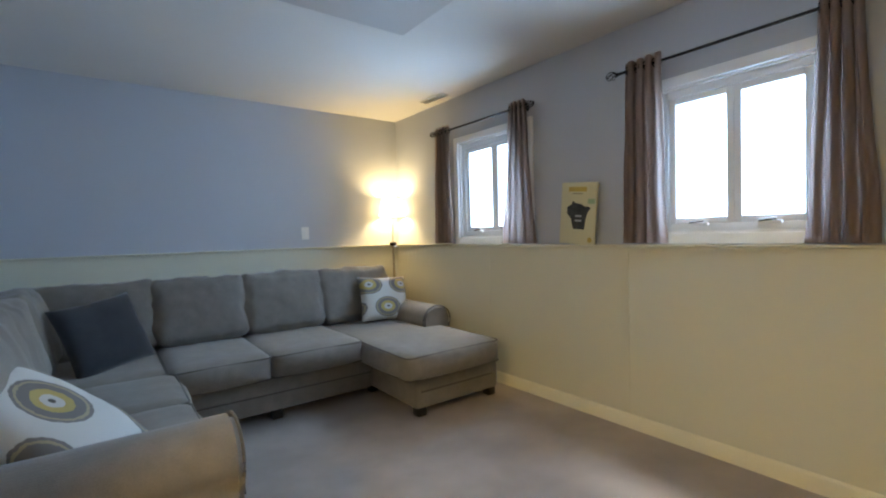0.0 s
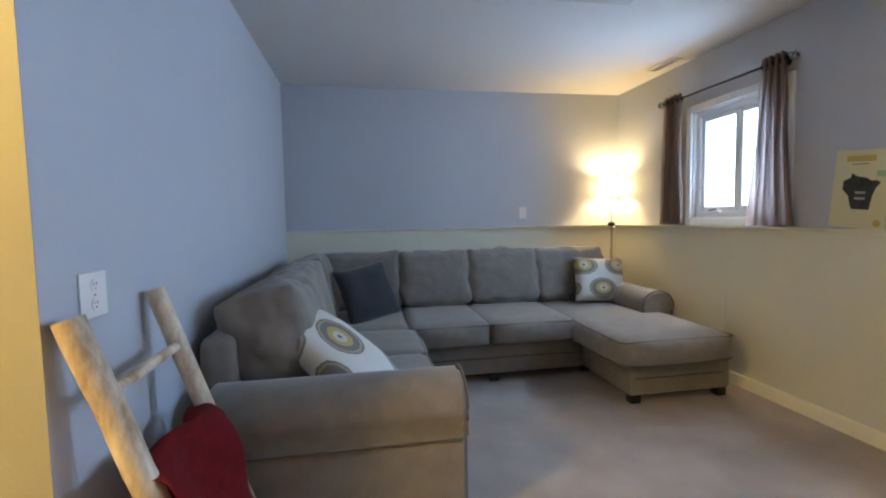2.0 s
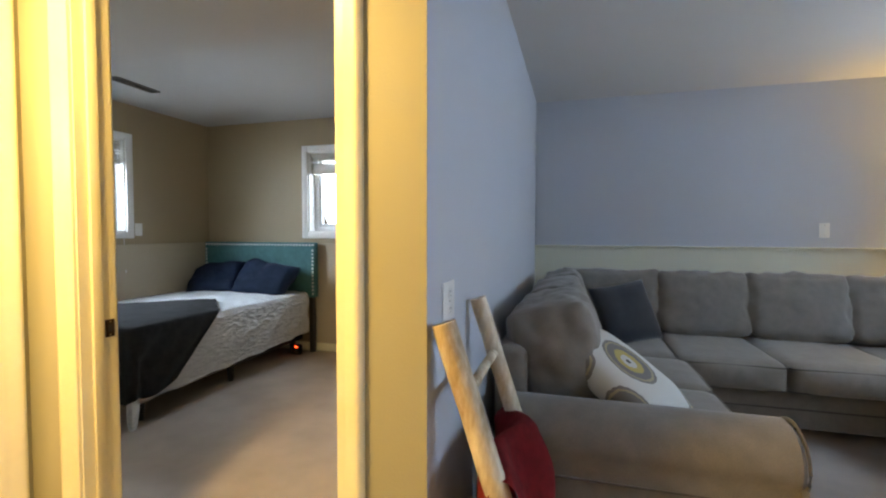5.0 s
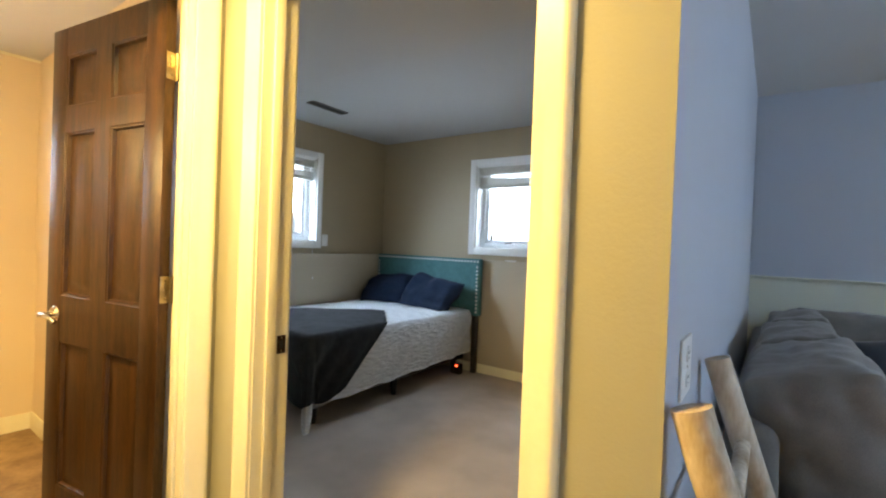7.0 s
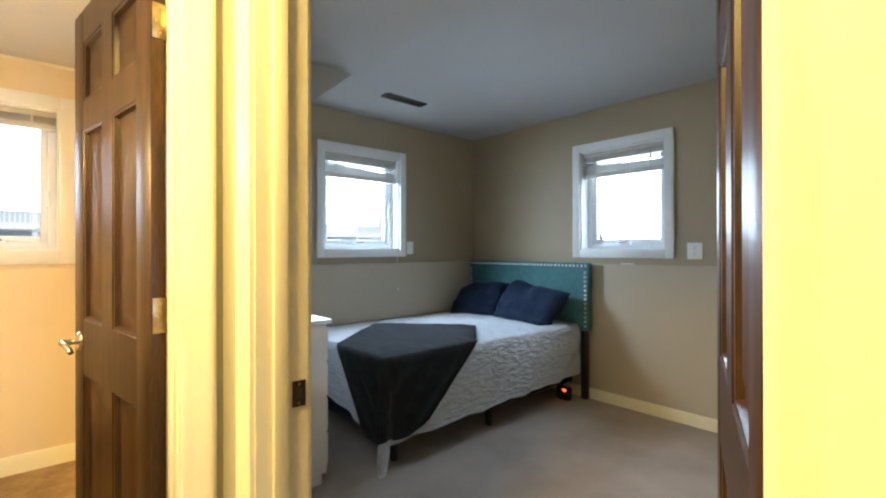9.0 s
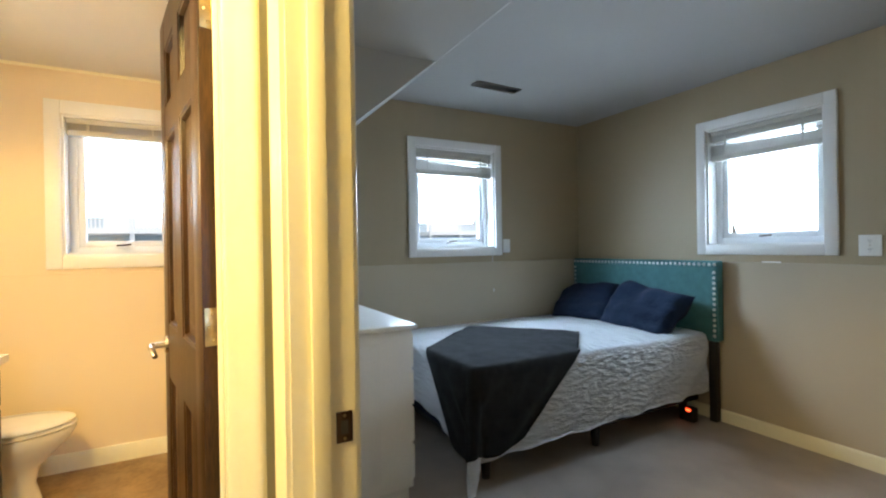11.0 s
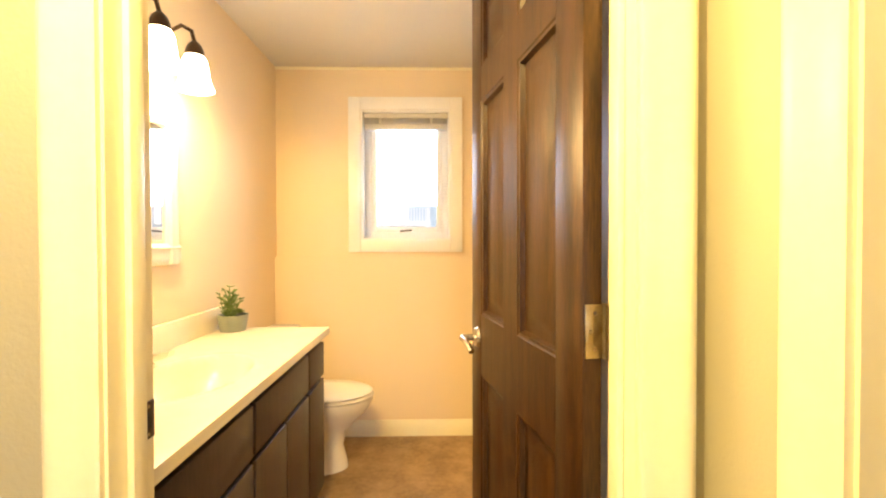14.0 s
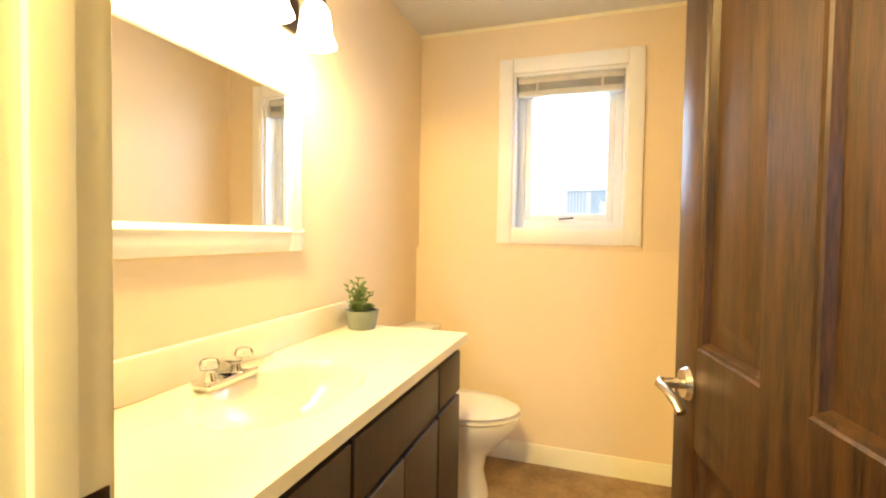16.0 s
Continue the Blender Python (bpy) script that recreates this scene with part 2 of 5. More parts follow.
def translucent(mat, color, amount):
    """Lets part of the light through a cloth."""
    n, l, p = nodes_of(mat)
    t, mix = n.new("ShaderNodeBsdfTranslucent"), n.new("ShaderNodeMixShader")
    t.inputs[0].default_value = (*color, 1)
    mix.inputs[0].default_value = amount
    l.new(p.outputs[0], mix.inputs[1])
    l.new(t.outputs[0], mix.inputs[2])
    l.new(mix.outputs[0], n["Material Output"].inputs[0])


translucent(CURTAIN, (0.62, 0.51, 0.47), 0.45)
GLASS = material("window_glass", (1, 1, 1), 0.0)
nodes_of(GLASS)[2].inputs["Transmission Weight"].default_value = 1.0
nodes_of(GLASS)[2].inputs["IOR"].default_value = 1.45
MIRROR = material("mirror_silver", (0.88, 0.88, 0.87), 0.01, 1.0)
ACRYLIC = material("clear_acrylic", (0.95, 0.95, 0.95), 0.02)
nodes_of(ACRYLIC)[2].inputs["Transmission Weight"].default_value = 1.0


def glowing(name, color, strength, base=(0.8, 0.8, 0.78)):
    mat = material(name, base, 0.5)
    p = nodes_of(mat)[2]
    p.inputs["Emission Color"].default_value = (*color, 1)
    p.inputs["Emission Strength"].default_value = strength
    return mat


SHADE_L = glowing("lit_lamp_shade", (1.0, 0.70, 0.30), 2.6)
BULB_L = glowing("lit_bulb", (1.0, 0.76, 0.42), 12.0)
SHADE_B = glowing("lit_frosted_glass", (1.0, 0.80, 0.48), 15.0)
DIFFUSER = glowing("lit_hall_diffuser", (1.0, 0.74, 0.36), 6.0)
EMBER = glowing("red_indicator", (1.0, 0.07, 0.015), 5.0)

# ---------------- the plan, in metres ----------------
E_UP, E_LO = 3.27, 3.23          # living room's east wall, above and below its ledge
N_UP, N_LO = 3.23, 3.19          # living room's north wall
W_UP, W_LO = -3.57, -3.53        # bedroom's west wall
T_UP, T_LO = -3.64, -3.605       # bathroom's west wall
BN_UP, BN_LO = 3.08, 3.045       # bedroom's north wall
LEDGE, TOP, BTOP = 1.11, 2.385, 2.305
LTOP = 2.415                     # family room ceiling
S_END = -2.3
BATH_S = -1.37
OUT = 0.2
BD0, BD1, DTOP = -1.17, -0.25, 2.06      # bedroom doorway along x
TD0, TD1 = -0.838, -0.10                 # bath doorway along y
HX0, HX1 = -1.505, -1.405                  # wall between hall and bath

# openings: from, to, bottom, top
WIN_E1, WIN_E2 = (1.345, 2.16, 1.17, 1.995), (-0.395, 0.365, 1.17, 1.975)
WIN_W = (1.355, 2.105, 1.23, 2.05)
WIN_N = (-2.305, -1.60, 1.225, 2.045)
WIN_T = (-0.843, -0.278, 1.225, 2.045)

# ---------------- structure ----------------
def slab(name, mat, x0, y0, z0, x1, y1, z1, label, category):
    return tagged(part(name, B(x0, y0, z0, x1, y1, z1), mat), label, category, "", "structure")


slab("floor", CARPET, HX1 + 0.0, S_END, -0.12, E_UP + 0.1, N_UP + 0.1, 0, "beige cut-pile carpet in the family room and hall", "carpet floor")
slab("floor_bedroom", CARPET, W_UP - 0.1, 0.06, -0.12, HX1, BN_UP + 0.1, 0, "beige cut-pile carpet in the bedroom", "carpet floor")
slab("floor_bath", FLOOR_V, T_UP - 0.1, BATH_S - 0.1, -0.12, HX1, 0.06, 0, "mottled brown sheet vinyl bathroom floor", "vinyl floor")
slab("ceiling", CEIL, -0.06, S_END, LTOP, E_UP + 0.1, N_UP + 0.1, LTOP + 0.15, "white lightly textured family room ceiling", "ceiling")
slab("ceiling_hall", CEIL, HX1 - 0.05, S_END, LTOP, -0.06, 0.06, LTOP + 0.15, "white hall ceiling", "ceiling")
slab("ceiling_bedroom", CEIL_DIM, W_UP - 0.1, 0.06, TOP, -0.06, BN_UP + 0.1, TOP + 0.15, "white lightly textured bedroom ceiling", "ceiling")
slab("ceiling_bath", CEIL, T_UP - 0.1, BATH_S - 0.1, BTOP, HX1 - 0.05, 0.06, BTOP + 0.15, "white bathroom ceiling", "ceiling")
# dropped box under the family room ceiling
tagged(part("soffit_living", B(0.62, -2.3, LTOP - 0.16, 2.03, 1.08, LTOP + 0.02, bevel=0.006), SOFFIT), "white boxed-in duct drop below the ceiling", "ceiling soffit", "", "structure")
# sloping underside over the bedroom doorway
bm = bmesh.new()
prism(bm, [(0.05, 1.45), (1.16, TOP), (1.16, TOP + 0.08), (0.05, TOP + 0.08)], (W_UP - 0.05, 0, 0), (0, 1, 0), (0, 0, 1), (1.25, 0, 0))
prism(bm, [(0.05, 2.19), (0.93, 2.19), (1.16, TOP), (1.16, TOP + 0.08), (0.05, TOP + 0.08)], (W_UP + 1.2, 0, 0), (0, 1, 0), (0, 0, 1), (-0.15 - W_UP - 1.2, 0, 0))
tagged(part("soffit_bedroom", bm, CEIL_DIM), "white sloping boxed soffit under the stairs", "ceiling soffit", "", "structure")

wall("wall_east", BLUE, "y", S_END, N_UP + OUT, E_UP, E_UP + OUT, LEDGE, LTOP + 0.1, [WIN_E1, WIN_E2], "pale blue-grey painted upper wall with two windows")
wall("wall_east_lower", CREAM_L, "y", S_END, N_UP, E_LO, E_UP + OUT, 0, LEDGE - 0.03, (), "cream panelled lower wall below a ledge")
wall("wall_north", BLUE, "x", -0.12, E_UP, N_UP, N_UP + OUT, LEDGE, LTOP + 0.1, (), "blue-grey painted upper wall behind the sofa")
wall("wall_north_lower", CREAM_L, "x", -0.12, E_LO, N_LO, N_UP + OUT, 0, LEDGE - 0.03, (), "cream lower wall behind the sofa")
wall("wall_divider", BLUE, "y", 0.0, N_LO, -0.12, 0, 0, LTOP, (), "pale blue-grey wall beside the sofa")
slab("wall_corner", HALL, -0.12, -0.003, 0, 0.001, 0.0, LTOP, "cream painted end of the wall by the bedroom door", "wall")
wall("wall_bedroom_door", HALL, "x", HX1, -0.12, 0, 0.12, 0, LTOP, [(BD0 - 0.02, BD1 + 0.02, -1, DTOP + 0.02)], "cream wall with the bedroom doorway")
wall("wall_bath_north", BEIGE, "x", T_UP, HX1, 0.0, 0.12, 0, TOP, (), "wall between bathroom and bedroom")
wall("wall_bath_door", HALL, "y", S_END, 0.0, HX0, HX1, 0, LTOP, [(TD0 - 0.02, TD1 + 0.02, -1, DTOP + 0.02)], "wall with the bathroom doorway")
wall("wall_bath_south", BEIGE, "x", T_UP, HX0, BATH_S - 0.12, BATH_S, 0, TOP, (), "beige painted wall behind the vanity")
wall("wall_west_bedroom", TAN, "y", 0.12, BN_UP + OUT, W_UP - OUT, W_UP, LEDGE, TOP, [WIN_W], "tan painted bedroom wall with a window")
wall("wall_west_bedroom_lower", TAN_L, "y", 0.12, BN_UP, W_UP - OUT, W_LO, 0, LEDGE, (), "lighter tan lower bedroom wall")
wall("wall_west_bath", BEIGE, "y", BATH_S - 0.12, 0.12, T_UP - OUT, T_UP, LEDGE + 0.01, TOP, [WIN_T], "beige painted bathroom wall with a window")
wall("wall_west_bath_lower", BEIGE, "y", BATH_S, 0.0, T_UP - OUT, T_LO, 0, LEDGE + 0.01, (), "beige lower bathroom wall standing proud")
wall("wall_bedroom_north", TAN, "x", W_UP, -0.12, BN_UP, BN_UP + OUT, LEDGE, TOP, [WIN_N], "tan painted bedroom wall with a window")
wall("wall_bedroom_north_lower", TAN_L, "x", W_LO, -0.12, BN_LO, BN_UP + OUT, 0, LEDGE, (), "lighter tan lower bedroom wall behind the bed")
wall("wall_bedroom_east", TAN, "y", 0.12, BN_LO, -0.16, -0.121, 0, TOP, (), "tan bedroom wall beside the door")
# never in view: added only to close off the south end
wall("wall_south", BLUE, "x", HX1, E_UP + OUT, S_END - 0.12, S_END, 0, LTOP, (), "blue-grey wall added out of view to close the room")
tagged(part("door_threshold", B(HX0, TD0, 0.0, HX1, TD1, 0.008, bevel=0.003), BRASS), "brass carpet strip in the bathroom doorway", "threshold", "", "structure")

# ledge caps, trims and baseboards
def run(name, mat, section, p, u, v, along, label, category="trim"):
    return tagged(part(name, prism(bmesh.new(), section, p, u, v, along), mat), label, category, "", "structure")


CAP = [(0, -0.03), (0.012, -0.03), (0.014, -0.012), (0.03, -0.008), (0.034, -0.002), (0.034, 0.004), (-0.045, 0.004), (-0.045, -0.03)]
run("trim_ledge_east", CREAM_L, CAP, (E_LO, S_END, LEDGE - 0.004), (-1, 0, 0), (0, 0, 1), (0, N_LO - S_END, 0), "cream wooden ledge cap along the window wall")
run("trim_ledge_north", CREAM_L, CAP, (0.0, N_LO, LEDGE - 0.004), (0, -1, 0), (0, 0, 1), (E_LO - 0.04, 0, 0), "cream wooden ledge cap behind the sofa")
BASE = [(0, 0), (0.013, 0), (0.013, 0.068), (0.009, 0.08), (0.004, 0.085), (0, 0.085)]
run("baseboard_east", TRIM, BASE, (E_LO, S_END, 0), (-1, 0, 0), (0, 0, 1), (0, N_LO - S_END, 0), "cream painted baseboard", "baseboard")
run("baseboard_north", TRIM, BASE, (0, N_LO, 0), (0, -1, 0), (0, 0, 1), (E_LO, 0, 0), "cream painted baseboard", "baseboard")
run("baseboard_divider", TRIM, BASE, (0, 0.0, 0), (1, 0, 0), (0, 0, 1), (0, N_LO, 0), "cream painted baseboard", "baseboard")
run("baseboard_bed_north", TRIM, BASE, (W_LO, BN_LO, 0), (0, -1, 0), (0, 0, 1), (-0.16 - W_LO, 0, 0), "cream painted baseboard", "baseboard")
run("baseboard_bed_west", TRIM, BASE, (W_LO, 0.12, 0), (1, 0, 0), (0, 0, 1), (0, BN_LO - 0.12, 0), "cream painted baseboard", "baseboard")
BASE_T = [(0, 0), (0.013, 0), (0.013, 0.085), (0.008, 0.1), (0, 0.1)]
run("baseboard_bath", TRIM, BASE_T, (T_LO, BATH_S, 0), (1, 0, 0), (0, 0, 1), (0, -BATH_S, 0), "cream painted bathroom baseboard", "baseboard")
run("baseboard_bath_north", TRIM, BASE_T, (T_LO, 0, 0), (0, -1, 0), (0, 0, 1), (HX0 - T_LO, 0, 0), "cream painted bathroom baseboard", "baseboard")
run("trim_bath_crown", TRIM, [(0, 0), (0.014, 0), (0, -0.014)], (T_UP, BATH_S, BTOP), (1, 0, 0), (0, 0, 1), (0, -BATH_S, 0), "thin cream strip at the bathroom ceiling")
# panel seams on the lower east wall
for y in (1.75, 0.53, -0.69):
    tagged(part("trim_seam", B(E_LO - 0.002, y - 0.004, 0.09, E_LO + 0.001, y + 0.004, LEDGE - 0.035, bevel=0.001), CREAM_L), "narrow cream joint strip on the panelled wall", "trim", "", "structure")


def door_trim(name, m, width, height, depth, label, front=True, back=True, stop=0.07):
    """Jambs, stops and casings round a doorway: local x across it, y through the wall from its front face, z up."""
    r = root(name, m, label, "door frame", "", "structure")
    for s, x in ((0, 0.0), (1, width)):
        d = -1 if s == 0 else 1
        part("jamb", B(min(x, x + d * 0.02), 0.0, 0, max(x, x + d * 0.02), depth, height + 0.02), TRIM, r)
        part("door_stop", B(min(x, x - d * 0.011), stop - 0.033, 0, max(x, x - d * 0.011), stop, height, bevel=0.002), TRIM, r)
    part("head_jamb", B(0, 0.0, height, width, depth, height + 0.02), TRIM, r)
    for on, y, out in ((front, 0.0, -1), (back, depth, 1)):
        if not on:
            continue
        for x, d in ((-0.005, -1), (width + 0.005, 1)):
            part("casing", prism(bmesh.new(), CASING, (x, y, 0), (d, 0, 0), (0, out, 0), (0, 0, height + 0.075)), TRIM, r)
        part("head_casing", prism(bmesh.new(), CASING, (-0.005, y, height + 0.005), (0, 0, 1), (0, out, 0), (width + 0.01, 0, 0)), TRIM, r)
    return r


fb = door_trim("door_1", pose(BD0, 0, 0), BD1 - BD0, DTOP, 0.12, "cream painted bedroom door frame with moulded casings")
ft = door_trim("door_2", pose(HX1, TD0, 0, 0, 0, 90), TD1 - TD0, DTOP, HX1 - HX0, "cream painted bathroom door frame with moulded casings")


def strike(parent, m):
    bm = B(-0.016, -0.0025, -0.03, 0.016, 0.0, 0.03, bevel=0.0012)
    ob = part("strike_plate", bm, BRONZE, parent, "dark bronze strike plate", m=m)
    part("latch_hole", B(-0.007, -0.0032, -0.013, 0.007, -0.0024, 0.013), SLOT, ob)
    for z in (-0.022, 0.022):
        part("screw", cyl(bmesh.new(), (0, -0.0035, z), (0, -0.0024, z), 0.003, n=10), BRASS, ob)


strike(fb, pose(0.0, 0.097, 0.90, 0, 0, 90))
strike(ft, pose(0.0, 0.085, 0.93, 0, 0, 90))

# ---------------- windows ----------------
def window(name, m, width, height, label, case=0.07, sashes=1, deep=0.15, low=0.0, power=30.0, tone=DAY, tilt=-68):
    """A window in an opening of that size: local x along the wall, y outwards, z up from the opening's bottom."""
    r = root(name, m, label, "window", "", "structure")
    for x0, x1, z0, z1, nm in ((-case, 0, -case, height + case, "casing_side"), (width, width + case, -case, height + case, "casing_side"), (0, width, height, height + case, "casing_head"), (0, width, -case, 0, "casing_sill")):
        part(nm, B(x0 + 0.0005, -0.018, z0, x1 - 0.0005, 0.002, z1, bevel=0.003), WHITE, r)
    t = 0.012
    for x0, x1, z0, z1 in ((0, t, 0, height), (width - t, width, 0, height), (t, width - t, 0, t), (t, width - t, height - t, height)):
        part("window_liner", B(x0, 0.003, z0, x1, deep + 0.04, z1), WHITE, r)
    f = 0.04
    for x0, x1, z0, z1 in ((t, t + f, t, height - t), (width - t - f, width - t, t, height - t), (t + f, width - t - f, t, t + f), (t + f, width - t - f, height - t - f, height - t)):
        part("window_frame", B(x0, deep - 0.05, z0, x1, deep + 0.03, z1, bevel=0.003), VINYL, r)
    a, b = t + f, width - t - f
    step = (b - a) / sashes
    for i in range(sashes):
        x0, x1 = a + i * step, a + (i + 1) * step
        sash = part("sash", B(x0, deep - 0.035, a, x0 + 0.035, deep + 0.01, height - a, bevel=0.004), VINYL, r)
        part("sash_rail", B(x1 - 0.035, deep - 0.035, a, x1, deep + 0.01, height - a, bevel=0.004), VINYL, sash)
        part("sash_rail", B(x0 + 0.035, deep - 0.035, a, x1 - 0.035, deep + 0.01, a + 0.035, bevel=0.004), VINYL, sash)
        part("sash_rail", B(x0 + 0.035, deep - 0.035, height - a - 0.035, x1 - 0.035, deep + 0.01, height - a, bevel=0.004), VINYL, sash)
        pane = part("pane", B(x0 + 0.03, deep - 0.012, a + 0.03, x1 - 0.03, deep - 0.008, height - a - 0.03), GLASS, sash)
        pane.visible_shadow = False
        cr = part("crank", B((x0 + x1) / 2 - 0.05, deep - 0.075, a - 0.012, (x0 + x1) / 2 + 0.05, deep - 0.05, a + 0.006, bevel=0.004), VINYL, sash, "white crank handle")
        part("crank_arm", cyl(bmesh.new(), ((x0 + x1) / 2 - 0.04, deep - 0.08, a + 0.006), ((x0 + x1) / 2 + 0.035, deep - 0.085, a + 0.012), 0.005, n=8), BRONZE, sash)
    part("sash_lock", B(width - t - f - 0.012, deep - 0.065, height * 0.32, width - t - f + 0.012, deep - 0.05, height * 0.32 + 0.09, bevel=0.004), VINYL, r, "white vinyl window lock")
    lamp("daylight", "AREA", m @ pose(width / 2, deep + (0.13 if tilt == -90 else 0.27), height * (1.25 + low) / 2, tilt, 0, 0), power, tone, size=width * 1.5, size_y=height * (1.4 - low))
    return r


def opening(w, axis):
    return w[1] - w[0], w[3] - w[2]


w, h = opening(WIN_E1, "y")
window("window_1", pose(E_UP, WIN_E1[1], WIN_E1[2], 0, 0, -90), w, h, "white two-sash vinyl window above the ledge", 0.055, 2, deep=0.075, power=76, tone=DAY_E, tilt=-90)
w, h = opening(WIN_E2, "y")
window("window_2", pose(E_UP, WIN_E2[1], WIN_E2[2], 0, 0, -90), w, h, "white two-sash vinyl window above the ledge", 0.055, 2, deep=0.075, power=106, tone=DAY_E, tilt=-90)
w, h = opening(WIN_N, "x")
window("window_3", pose(WIN_N[0], BN_UP, WIN_N[2]), w, h, "white casement bedroom window with raised blind", 0.065, power=72, tilt=-56)
w, h = opening(WIN_W, "y")
window("window_4", pose(W_UP, WIN_W[0], WIN_W[2], 0, 0, 90), w, h, "white casement bedroom window with raised blind", 0.065, low=0.28, power=145, tilt=-56)
w, h = opening(WIN_T, "y")
window("window_5", pose(T_UP, WIN_T[0], WIN_T[2], 0, 0, 90), w, h, "white casement bathroom window with raised blind", 0.075, low=0.36, power=26)


def blind(name, m, width, height, slats, drop, label, cord=0.0, gap=0.0):
    """A raised slatted blind: head rail, stacked slats, bottom rail."""
    r = root(name, m, label, "window blind")
    part("head_rail", B(0.015, 0.03, height - 0.045, width - 0.015, 0.075, height - 0.013, bevel=0.003), BLIND, r)
    z, data = height - 0.047, None
    for i in range(slats):
        z -= drop + (gap if i == 4 else 0.0)
        mm = pose(0, 0, z, 0, 1.2 if gap and i > 4 else 0, 0)
        if data is None:
            bm = bmesh.new()
            prism(bm, [(0.028, 0.0), (0.041, 0.003), (0.053, 0.004), (0.066, 0.003), (0.078, 0.0), (0.078, drop - 0.0032), (0.053, drop - 0.0005), (0.028, drop - 0.0032)], (0.02, 0, 0), (0, 1, 0), (0, 0, 1), (width - 0.04, 0, 0))
            data = part("slat", bm, BLIND, r, m=mm).data
        else:
            share("slat", data, r, mm)
    part("bottom_rail", B(0.02, 0.03, z - 0.035, width - 0.02, 0.076, z - 0.001, bevel=0.004), BLIND, r)
    for x in (0.12, width - 0.12):
        part("ladder_tape", B(x - 0.006, 0.026, z - 0.03, x + 0.006, 0.0275, height - 0.045), BLIND, r)
    if cord:
        part("cord", tube(bmesh.new(), [(width - 0.05, 0.022, height - 0.05), (width - 0.052, 0.0, 0.3), (width - 0.05, -0.03, 0.0), (width - 0.045, -0.035, -cord)], 0.0018, 6), VINYL, r)
        part("tassel", lathe(bmesh.new(), [(0.003, -cord), (0.008, -cord - 0.03), (0.006, -cord - 0.045)], 10, (width - 0.045, -0.035), cap=True), VINYL, r)
    return r


w, h = opening(WIN_N, "x")
blind("window_blind", pose(WIN_N[0], BN_UP, WIN_N[2]), w, h, 12, 0.0098, "cream slatted blind drawn up in the window", gap=0.022)
w, h = opening(WIN_W, "y")
blind("window_blind", pose(W_UP, WIN_W[0], WIN_W[2], 0, 0, 90), w, h, 12, 0.0098, "cream slatted blind drawn up, with a hanging cord", 0.33, gap=0.016)
w, h = opening(WIN_T, "y")
blind("window_blind", pose(T_UP, WIN_T[0], WIN_T[2], 0, 0, 90), w, h, 6, 0.0055, "white slatted blind fully raised to its head rail")


# ---------------- doors ----------------
def hinge(parent, m, swing):
    """A butt hinge at a door's edge: one leaf let into the door, one on the jamb, the pin between."""
    ob = part("hinge", box(bmesh.new(), -0.0022, -0.003, -0.045, -0.0002, 0.031, 0.045, bevel=0.0009), BRASS, parent, "aged brass butt hinge", m=m)
    part("knuckle", cyl(bmesh.new(), (-0.002, -0.005, -0.047), (-0.002, -0.005, 0.047), 0.0055, n=12), BRASS, ob)
    part("jamb_leaf", box(bmesh.new(), -0.0058, -0.003, -0.045, -0.0032, 0.031, 0.045, bevel=0.0009), BRASS, ob, m=pose(0, 0, 0, 0, 0, swing))
    for z in (-0.03, 0.0, 0.03):
        y = 0.014 + 0.008 * (z == 0)
        part("screw", cyl(bmesh.new(), (-0.0021, y, z), (-0.0032, y, z), 0.0036, n=8), NICKEL, ob)


